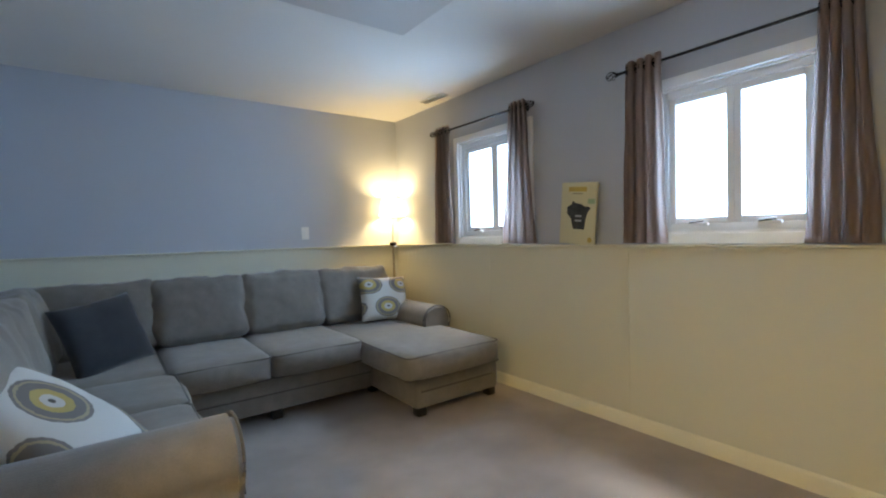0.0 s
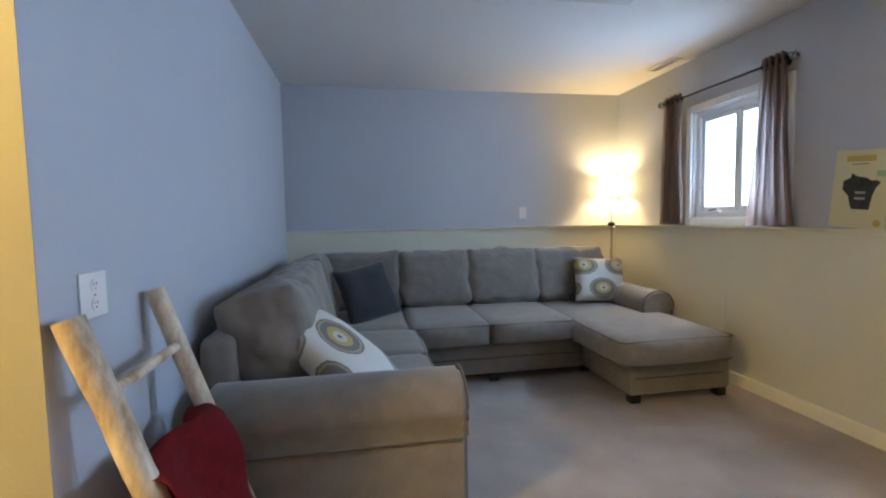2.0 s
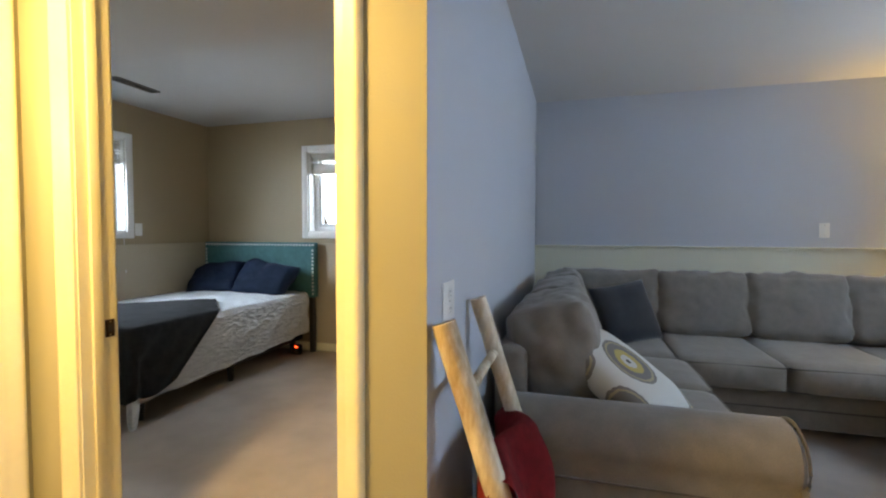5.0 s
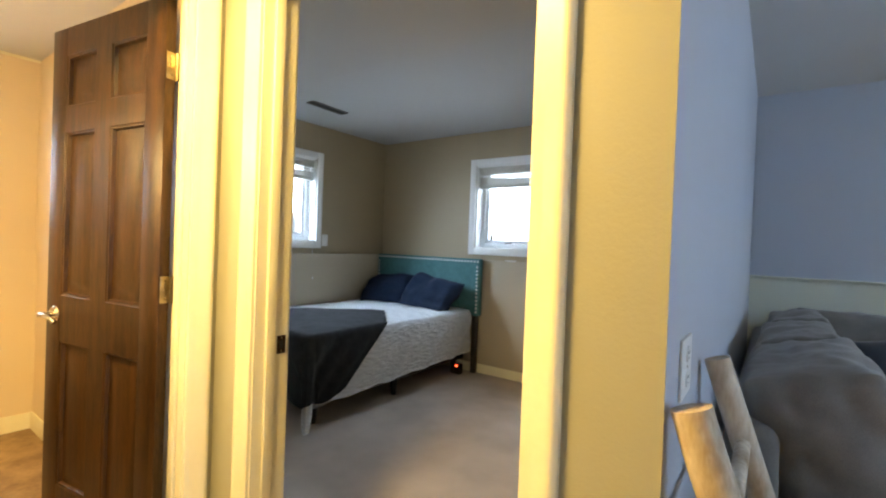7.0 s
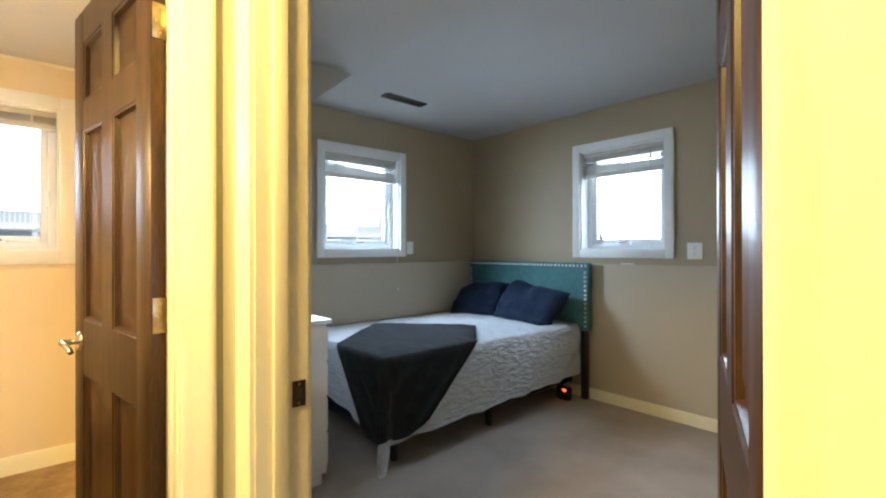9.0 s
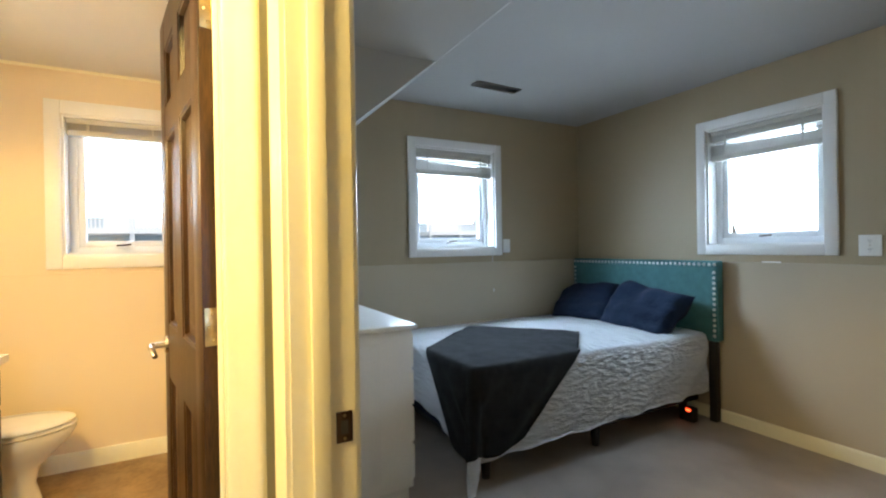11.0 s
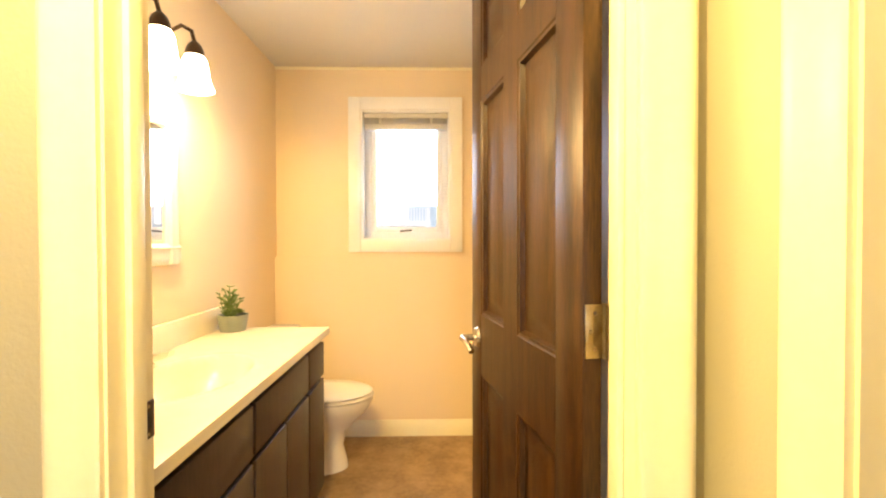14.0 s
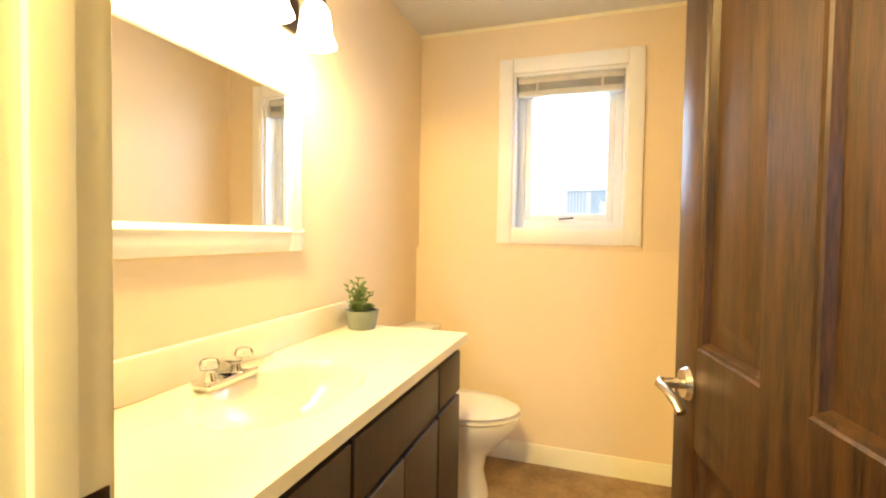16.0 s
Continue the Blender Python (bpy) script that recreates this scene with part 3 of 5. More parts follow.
def panel_door(name, m, width, height, label, swing, sides=((0, -1), (0.035, 1))):
    """A six-panel door: local x from the hinges, y across its thickness, z up."""
    r = root(name, m, label, "door")
    T = 0.035
    st, mu = 0.105, 0.10
    xs = [(st, (width - mu) / 2), ((width + mu) / 2, width - st)]
    zs = [(0.23, 0.80), (0.98, 1.62), (1.72, height - 0.11)]
    for x0, x1 in ((0, st), (width - st, width)):
        part("stile", B(x0, 0, 0, x1, T, height, bevel=0.002), DOORW, r)
    for z0, z1 in ((0, 0.23), (0.80, 0.98), (1.62, 1.72), (height - 0.11, height)):
        part("rail", B(st, 0.0005, z0, width - st, T - 0.0005, z1), DOORW, r)
    for z0, z1 in zs:
        part("mullion", B((width - mu) / 2, 0.0005, z0, (width + mu) / 2, T - 0.0005, z1), DOORW, r)
        for x0, x1 in xs:
            bm = bmesh.new()
            loops = []
            for inset, y in ((0, 0.0005), (0.004, 0.0035), (0.010, 0.0045), (0.015, 0.0160), (0.026, 0.0165), (0.060, 0.0095)):
                loops.append([bm.verts.new((x, y, z)) for x, z in ((x0 + inset, z0 + inset), (x1 - inset, z0 + inset), (x1 - inset, z1 - inset), (x0 + inset, z1 - inset))])
            for a, b in zip(loops, loops[1:]):
                for i in range(4):
                    bm.faces.new((a[i], a[(i + 1) % 4], b[(i + 1) % 4], b[i]))
            bm.faces.new(loops[-1])
            other = bmesh.ops.duplicate(bm, geom=bm.verts[:] + bm.edges[:] + bm.faces[:])["geom"]
            for v in other:
                if isinstance(v, bmesh.types.BMVert):
                    v.co.y = T - v.co.y
            part("panel", bm, DOORW, r, smooth=25)
    for y, d in sides:
        x, z = width - 0.065, 0.905
        bm = cyl(bmesh.new(), (x, y, z), (x, y + d * 0.009, z), 0.032, 0.027, 24)
        ob = part("rosette", bm, NICKEL, r, "satin brass lever rosette")
        bm = cyl(bmesh.new(), (x, y + d * 0.009, z), (x, y + d * 0.045, z), 0.010, n=14)
        tube(bm, [(x, y + d * 0.045, z + 0.004), (x - 0.01, y + d * 0.052, z), (x - 0.05, y + d * 0.053, z + 0.003), (x - 0.095, y + d * 0.05, z - 0.006), (x - 0.11, y + d * 0.047, z - 0.018)], 0.0085, 10)
        part("lever", bm, NICKEL, ob)
    for z in (0.25, 1.05, 1.80):
        hinge(r, pose(0, 0, z), swing)
    return r


# bathroom door, ajar into the bathroom
panel_door("bathroom_door", pose(HX0 - 0.012, TD1 - 0.006, 0.012, 0, 0, 189.5), 0.73, 2.03, "walnut-stained six-panel wooden door standing open", 80)
# bedroom door, opened back inside the bedroom
panel_door("bedroom_door", pose(BD1 + 0.002, 0.128, 0.012, 0, 0, 110), 0.80, 2.03, "walnut-stained six-panel wooden door standing open", 70, ((0, -1),))

# ---------------- family room ----------------
def sectional():
    r = root("sectional_sofa", pose(0, 0, 0), "grey-taupe upholstered U-shaped sectional sofa with chaise", "sofa")
    # plinths and backs
    part("base", B(0.12, 0.62, 0.07, 0.97, 2.2, 0.30, bevel=0.02), SOFA, r)
    part("base", B(0.12, 2.07, 0.06, 2.30, 3.12, 0.30, bevel=0.02), SOFA, r)
    part("base_seam", B(0.99, 2.0635, 0.176, 2.29, 2.0705, 0.186, bevel=0.003), SOFA_D, r)
    part("chaise_base", B(2.305, 1.47, 0.055, 3.03, 3.12, 0.27, bevel=0.025), SOFA, r)
    part("base_seam", B(2.34, 1.4635, 0.165, 2.97, 1.4705, 0.178, bevel=0.003), SOFA_D, r)
    part("back", B(0.03, 0.78, 0.07, 0.17, 3.14, 0.76, bevel=0.05, seg=4), SOFA, r)
    part("back", B(0.17, 2.95, 0.07, 2.98, 3.14, 0.78, bevel=0.05, seg=4), SOFA, r)
    # rolled arms
    arm = [(0, 0.0), (0.0, 0.31)]
    for i in range(15):
        a = math.pi * (1.18 - 1.36 * i / 14)
        arm.append((0.125 + 0.135 * math.cos(a), 0.415 + 0.120 * math.sin(a)))
    arm += [(0.23, 0.32), (0.23, 0.0)]
    bm = prism(bmesh.new(), arm, (0.10, 0.56, 0.07), (0, 1, 0), (0, 0, 1), (0.95, 0, 0))
    bmesh.ops.bevel(bm, geom=[e for e in bm.edges if abs(e.verts[0].co.x - e.verts[1].co.x) < 1e-5], offset=0.018, segments=3, affect="EDGES")
    a1 = part("arm", bm, SOFA, r, smooth=50)
    part("arm_seam", tube(bmesh.new(), [(0.12, 0.553, 0.372), (0.6, 0.552, 0.372), (1.03, 0.553, 0.372)], 0.004, 6), SOFA_D, a1)
    part("arm_piping", tube(bmesh.new(), [(1.049, 0.56 + s, 0.07 + t) for s, t in arm[1:-1]], 0.0055, 6), SOFA_D, a1)
    bm = prism(bmesh.new(), [(-s, t * 1.02) for s, t in arm], (3.03, 2.05, 0.07), (1, 0, 0), (0, 0, 1), (0, 1.05, 0))
    bmesh.ops.bevel(bm, geom=[e for e in bm.edges if abs(e.verts[0].co.y - e.verts[1].co.y) < 1e-5], offset=0.018, segments=3, affect="EDGES")
    a2 = part("arm", bm, SOFA, r, smooth=50)
    part("arm_piping", tube(bmesh.new(), [(3.03 - s, 2.05, 0.07 + t * 1.02) for s, t in arm[1:-1]], 0.0055, 6), SOFA_D, a2)

    def seat(x0, y0, x1, y1, z0, z1, seed, turn=False):
        bm = cushion(x1 - x0, y1 - y0, z1 - z0, 0.22, 0.10, 0.003, seed)
        ob = part("seat_cushion", bm, SOFA, r, m=pose((x0 + x1) / 2, (y0 + y1) / 2, (z0 + z1) / 2), smooth=180)
        hx, hy, hz, q = (x1 - x0) / 2, (y1 - y0) / 2, (z1 - z0) / 2, 0.035
        for s in (1, -1):
            loop = []
            for cx, cy, a0 in ((hx - q, hy - q, 0), (-hx + q, hy - q, 90), (-hx + q, -hy + q, 180), (hx - q, -hy + q, 270)):
                for k in range(5):
                    a = radians(a0 + 22.5 * k)
                    loop.append((cx + (q + 0.001) * math.cos(a), cy + (q + 0.001) * math.sin(a), s * (hz - 0.018)))
            part("piping", tube(bmesh.new(), loop, 0.005, 6, True), SOFA_D, ob)

    seat(0.26, 0.79, 1.01, 1.40, 0.29, 0.465, 1)
    seat(0.26, 1.405, 1.01, 1.97, 0.29, 0.465, 2)
    seat(0.26, 2.035, 0.975, 2.93, 0.29, 0.455, 3)
    seat(0.985, 1.975, 1.55, 2.90, 0.29, 0.462, 4)
    seat(1.557, 1.975, 2.19, 2.90, 0.29, 0.462, 5)
    seat(2.20, 1.395, 2.985, 2.90, 0.265, 0.445, 6)

    def backrest(cx, cy, w, hgt, turn, seed, lean=12, z=0.455, deep=0.26):
        bm = cushion(w, deep, hgt, 0.17, 0.15, 0.014, seed, 21, ears=0.022)
        ob = part("back_cushion", bm, SOFA, r, m=pose(cx, cy, z + hgt / 2, -lean, 0, turn), smooth=180)
        loop = []
        hx, hz, q = w / 2, hgt / 2, 0.035
        for ex, ez, a0 in ((hx - q, hz - q, 0), (-hx + q, hz - q, 90), (-hx + q, -hz + q, 180), (hx - q, -hz + q, 270)):
            for k in range(5):
                a = radians(a0 + 22.5 * k)
                loop.append((ex + (q - 0.006) * math.cos(a), 0, ez + (q - 0.006) * math.sin(a)))
        for y in (-0.075, 0.075):
            part("piping", tube(bmesh.new(), [(a, y, c) for a, _, c in loop], 0.005, 6, True), SOFA_D, ob)

    backrest(0.62, 2.82, 0.72, 0.46, 0, 11, 10)
    backrest(1.275, 2.80, 0.59, 0.455, 0, 12)
    backrest(1.875, 2.80, 0.59, 0.455, 0, 13)
    backrest(2.50, 2.82, 0.64, 0.45, 0, 14)
    backrest(0.285, 1.20, 0.70, 0.455, 90, 15, 15, deep=0.36)
    backrest(0.28, 1.90, 0.66, 0.455, 90, 16, 13, deep=0.30)
    backrest(0.30, 2.55, 0.62, 0.46, 90, 17, 13, deep=0.28)
    for x, y in ((2.36, 1.52), (2.98, 1.52), (2.35, 2.16), (0.95, 0.66), (0.95, 2.11), (0.17, 0.66), (1.6, 2.11)):
        bm = B(x - 0.035, y - 0.035, 0, x + 0.035, y + 0.035, 0.07, bevel=0.008)
        part("leg", bm, DARK, r)
    return r


sectional()


def pillow_pattern(name, spots):
    """White cotton with ringed medallions in grey, mustard and white."""
    mat = material(name, (0.62, 0.61, 0.57), 0.85)
    n, l, p = nodes_of(mat)
    co = n.new("ShaderNodeTexCoord")
    sep = n.new("ShaderNodeSeparateXYZ")
    l.new(co.outputs["Object"], sep.inputs[0])

    def maths(op, a, b=None):
        m = n.new("ShaderNodeMath")
        m.operation = op
        for i, v in enumerate((a, b)):
            if v is None:
                continue
            if isinstance(v, (int, float)):
                m.inputs[i].default_value = v
            else:
                l.new(v, m.inputs[i])
        return m.outputs[0]

    dists = []
    for cx, cz in spots:
        dx = maths("MULTIPLY", maths("SUBTRACT", sep.outputs[0], cx), 0.82)
        dz = maths("MULTIPLY", maths("SUBTRACT", sep.outputs[2], cz), 1.15)
        dists.append(maths("SQRT", maths("ADD", maths("MULTIPLY", dx, dx), maths("MULTIPLY", dz, dz))))
    d = dists[0]
    for e in dists[1:]:
        d = maths("MINIMUM", d, e)
    nz = n.new("ShaderNodeTexNoise")
    nz.inputs["Scale"].default_value = 60
    l.new(co.outputs["Object"], nz.inputs[0])
    d = maths("ADD", d, maths("MULTIPLY", maths("SUBTRACT", nz.outputs[0], 0.5), 0.012))
    ramp = n.new("ShaderNodeValToRGB")
    ramp.color_ramp.interpolation = "CONSTANT"
    els = ramp.color_ramp.elements
    els[0].position, els[0].color = 0.0, (0.10, 0.09, 0.075, 1)
    els[1].position, els[1].color = 0.08, (0.55, 0.54, 0.50, 1)
    for pos, col in ((0.24, (0.48, 0.37, 0.13)), (0.44, (0.20, 0.185, 0.17)), (0.66, (0.40, 0.34, 0.22)), (0.72, (0.22, 0.20, 0.18)), (0.80, (0.62, 0.61, 0.57))):
        el = els.new(pos)
        el.color = (*col, 1)
    l.new(maths("MULTIPLY", d, 8.0), ramp.inputs[0])
    l.new(ramp.outputs[0], p.inputs["Base Color"])
    bp = n.new("ShaderNodeBump")
    bp.inputs["Strength"].default_value, bp.inputs["Distance"].default_value = 0.3, 0.002
    n2 = n.new("ShaderNodeTexNoise")
    n2.inputs["Scale"].default_value = 400
    l.new(co.outputs["Object"], n2.inputs[0])
    l.new(n2.outputs[0], bp.inputs["Height"])
    l.new(bp.outputs[0], p.inputs["Normal"])
    return mat


MEDALLION = pillow_pattern("medallion_cotton", ((0.0, -0.085), (-0.155, 0.115), (0.155, 0.115), (-0.31, -0.085), (0.31, -0.085)))
MEDALLION_MID = pillow_pattern("medallion_cotton_centred", ((0.0, 0.0), (-0.155, 0.2), (0.155, 0.2), (-0.155, -0.2), (0.155, -0.2)))


def pillow(name, m, w, h, t, mat, label, seed, category="throw pillow", crease=0.010):
    """A knife-edged pillow: full in the middle, drawn in at the sides, pointed corners."""
    bm = bmesh.new()
    n = 22
    g = {}
    for s in (1, -1):
        for i in range(n + 1):
            for j in range(n + 1):
                u, v = 2 * i / n - 1, 2 * j / n - 1
                if s < 0 and (i in (0, n) or j in (0, n)):
                    g[s, i, j] = g[1, i, j]
                    continue
                pull = 0.06
                x = u * w / 2 * (1 - pull * (1 - v * v) * abs(u) ** 3)
                z = v * h / 2 * (1 - pull * (1 - u * u) * abs(v) ** 3)
                y = s * t / 2 * ((1 - u ** 4) * (1 - v ** 4)) ** 0.55
                p = Vector((x, y, z))
                p.y += (crease * noise.noise(p * 7 + Vector((seed, 0, 0))) + 0.7 * (crease - 0.01) * noise.noise(Vector((p.x * 6, p.z * 17, seed))))  * (abs(u) < 1) * (abs(v) < 1)
                g[s, i, j] = bm.verts.new(p)
        for i in range(n):
            for j in range(n):
                bm.faces.new([g[s, a, b] for a, b in ((i, j), (i + 1, j), (i + 1, j + 1), (i, j + 1))])
    ob = part(name, bm, mat, smooth=180, m=m)
    return tagged(ob, label, category)


# one pillow lies back on the arm-side cushion, a corner upwards
ex, ez = Vector((0.737, -0.451, -0.516)), Vector((0.55, 0.83, 0.03))
ez = (ez - ex * ez.dot(ex)).normalized()
LOUNGE = Matrix.Translation((0.535, 0.925, 0.64)) @ Matrix((ex, ez.cross(ex), ez)).transposed().to_4x4()
pillow("throw_pillow", pose(2.70, 2.57, 0.645, -20, 3, -4), 0.46, 0.40, 0.15, MEDALLION, "white throw pillow with ringed grey and mustard medallions", 3)
pillow("throw_pillow", LOUNGE, 0.52, 0.36, 0.15, MEDALLION_MID, "white throw pillow with ringed grey and mustard medallions", 7)
pillow("throw_pillow", pose(0.70, 2.36, 0.66, -24, -8, 28), 0.44, 0.44, 0.14, NAVY, "dark charcoal-navy throw pillow in the sofa corner", 9)


def blanket_ladder():
    r = root("blanket_ladder", pose(0, 0, 0), "peeled birch-pole blanket ladder leaning on the wall", "blanket ladder")
    posts = [((0.035, 0.03, 1.0), (0.36, 0.06, 0.0)), ((0.035, 0.45, 1.005), (0.36, 0.47, 0.0))]
    for k, (top, foot) in enumerate(posts):
        top, foot = Vector(top), Vector(foot)
        pts = [foot.lerp(top, i / 14) + Vector((0, 0.006 * noise.noise(Vector((k * 9, i * 0.5, 0))), 0)) for i in range(15)]
        part("pole", tube(bmesh.new(), pts, 0.032 - 0.004 * k, 14), BIRCH, r, "knotty peeled birch pole")
    for f in (0.82, 0.58, 0.2):
        a = Vector(posts[0][1]).lerp(Vector(posts[0][0]), f)
        b = Vector(posts[1][1]).lerp(Vector(posts[1][0]), f)
        part("rung", tube(bmesh.new(), [a, a.lerp(b, 0.5), b], 0.015, 10), BIRCH, r)
    return r


blanket_ladder()


def red_throw():
    """A heavy knitted throw folded over the middle rung."""
    bm = bmesh.new()
    n, k = 44, 16
    c = Vector((0.172, 0, 0.575))
    prof = []
    for i in range(n + 1):
        s = i / n
        if s < 0.42:
            q = (0.42 - s) / 0.42
            prof.append((c.x + 0.045 + 0.16 * q + 0.016 * math.sin(9 * q), c.z + 0.02 - 0.54 * q))
        elif s < 0.58:
            a = math.pi * (s - 0.42) / 0.16
            prof.append((c.x + 0.040 * math.cos(a), c.z + 0.02 + 0.055 * math.sin(a)))
        else:
            q = (s - 0.58) / 0.42
            prof.append((c.x - 0.040 + 0.06 * q, c.z + 0.02 - 0.44 * q))
    g = []
    for i, (x, z) in enumerate(prof):
        row = []
        for j in range(k + 1):
            v = j / k
            y = 0.015 + 0.50 * v
            d = 0.026 * math.sin(v * 9 + i * 0.10) + 0.03 * noise.noise(Vector((x * 5, y * 7, z * 5)))
            droop = -0.03 * (2 * v - 1) ** 2
            row.append(bm.verts.new((x + d, y + 0.01 * math.sin(i * 0.4), z + droop)))
        g.append(row)
    for i in range(n):
        for j in range(k):
            bm.faces.new((g[i][j], g[i + 1][j], g[i + 1][j + 1], g[i][j + 1]))
    bmesh.ops.solidify(bm, geom=bm.faces[:], thickness=0.038)
    return tagged(part("throw_blanket", bm, RED, smooth=180), "deep red knitted throw folded over a ladder rung", "blanket")


red_throw()


def curtain(m, width_top, width_bottom, height, seed, label, folds=5):
    """A grommet panel: local x along the wall, y into the room, top at z 0."""
    r = root("curtain", m, label, "curtain", "curtains at the family room windows")
    bm = bmesh.new()
    n, k = folds * 12, 26
    g = []
    for j in range(k + 1):
        v = j / k
        w = width_top + (width_bottom - width_top) * v ** 1.2
        row = []
        for i in range(n + 1):
            u = i / n
            ph = 2 * math.pi * folds * u
            amp = 0.028 * (1 - 0.25 * v) * (1 + 0.4 * noise.noise(Vector((u * 3, v * 1.5, seed))))
            x = (u - 0.5) * w + 0.010 * math.sin(ph * 2 + seed) + 0.02 * v * noise.noise(Vector((u * 4, v * 2, seed + 3)))
            row.append(bm.verts.new((x, amp * math.sin(ph) + 0.012 * noise.noise(Vector((u * 6, v * 3, seed + 8))), -height * v)))
        g.append(row)
    for j in range(k):
        for i in range(n):
            bm.faces.new((g[j][i], g[j + 1][i], g[j + 1][i + 1], g[j][i + 1]))
    bmesh.ops.solidify(bm, geom=bm.faces[:], thickness=0.0015)
    part("cloth", bm, CURTAIN, r, smooth=180)
    for i in range(folds * 2):
        u = (i + 0.5) / (folds * 2)
        x = (u - 0.5) * width_top
        pts = [(x, 0.023 * math.cos(a), -0.045 + 0.023 * math.sin(a)) for a in [2 * math.pi * q / 14 for q in range(14)]]
        part("grommet", tube(bmesh.new(), pts, 0.003, 6, True), IRON, r)
    return r


def curtain_rod(y0, y1, z, label):
    x = E_UP - 0.085
    r = root("curtain_rod", pose(x, 0, z), label, "curtain rod", "curtain rods")
    part("rod", cyl(bmesh.new(), (0, y0, 0), (0, y1, 0), 0.008, n=12), IRON, r)
    for y, d in ((y0, -1), (y1, 1)):
        f = part("finial", cyl(bmesh.new(), (0, y, 0), (0, y + d * 0.012, 0), 0.011, n=12), IRON, r, "black iron cage finial")
        for a in range(6):
            t = math.pi * a / 3
            pts = [(0.026 * math.sin(s) * math.cos(t + s * 0.8), y + d * (0.012 + 0.032 * (1 - math.cos(s))), 0.026 * math.sin(s) * math.sin(t + s * 0.8)) for s in [math.pi * q / 8 for q in range(9)]]
            part("cage_wire", tube(bmesh.new(), pts, 0.0022, 6), IRON, f)
    for y in (y0 + 0.06, y1 - 0.06):
        bm = cyl(bmesh.new(), (0, y, 0), (0.083, y, 0.0), 0.006, n=10)
        cyl(bm, (0.077, y, 0), (0.085, y, 0), 0.02, n=14)
        part("bracket", bm, IRON, r)
    return r


ROD = 2.115
curtain_rod(1.285, 2.385, ROD, "black iron curtain rod with cage finials")
curtain_rod(-0.56, 0.55, ROD, "black iron curtain rod with cage finials")
cx = E_UP - 0.085
HANG = "taupe grommet-top curtain panel drawn aside"
curtain(pose(cx, 2.285, ROD + 0.045, 0, 0, 90), 0.20, 0.29, ROD + 0.045 - LEDGE - 0.01, 1, HANG, 4)
curtain(pose(cx, 1.365, ROD + 0.045, 0, 0, 90), 0.16, 0.34, ROD + 0.045 - LEDGE - 0.01, 2, HANG, 4)
curtain(pose(cx, 0.395, ROD + 0.045, 0, 0, 90), 0.21, 0.27, ROD + 0.045 - LEDGE - 0.01, 3, HANG, 4)
curtain(pose(cx, -0.455, ROD + 0.045, 0, 0, 90), 0.14, 0.25, ROD + 0.045 - LEDGE - 0.01, 4, HANG, 4)


def poster():
    """A framed map print standing on the ledge."""
    r = root("map_print", pose(E_UP - 0.055, 0.885, LEDGE + 0.002, 0, 5, -90), "cream printed board with a dark map shape, standing on the ledge", "poster")
    W, Hh = 0.275, 0.405
    part("board", B(-W / 2, -0.006, 0, W / 2, 0.006, Hh, bevel=0.0015), material("cream_print_paper", (0.62, 0.58, 0.36), 0.6), r)
    ink = textured("black_ink", (0.02, 0.022, 0.025), (0.05, 0.055, 0.06), 30, 0.7, 0.0)
    shape = [(-0.085, 0.245), (-0.05, 0.262), (-0.045, 0.285), (-0.02, 0.27), (0.03, 0.262), (0.05, 0.248), (0.075, 0.25), (0.095, 0.24), (0.075, 0.21), (0.062, 0.165), (0.055, 0.10), (-0.03, 0.10), (-0.045, 0.135), (-0.05, 0.165), (-0.085, 0.20)]
    part("map_shape", prism(bmesh.new(), shape, (0, -0.0066, 0), (1, 0, 0), (0, 0, 1), (0, 0.0008, 0)), ink, r, "black map silhouette")
    gold = material("ochre_ink", (0.50, 0.36, 0.08), 0.7)
    part("title_bar", B(-0.08, -0.0068, 0.345, 0.06, -0.006, 0.375), gold, r)
    part("text_line", B(-0.05, -0.0068, 0.330, 0.03, -0.006, 0.334), ink, r)
    part("map_inset", B(0.072, -0.0068, 0.268, 0.125, -0.006, 0.298, bevel=0.0003), material("pale_green_ink", (0.34, 0.45, 0.25), 0.7), r)
    part("seal", cyl(bmesh.new(), (0.10, -0.0068, 0.035), (0.10, -0.006, 0.035), 0.017, n=20), gold, r)
    for z in (0.15, 0.18):
        part("map_label", B(-0.02, -0.0072, z, 0.03, -0.0066, z + 0.012), material("grey_ink", (0.35, 0.38, 0.40), 0.7), r)
    return r


poster()


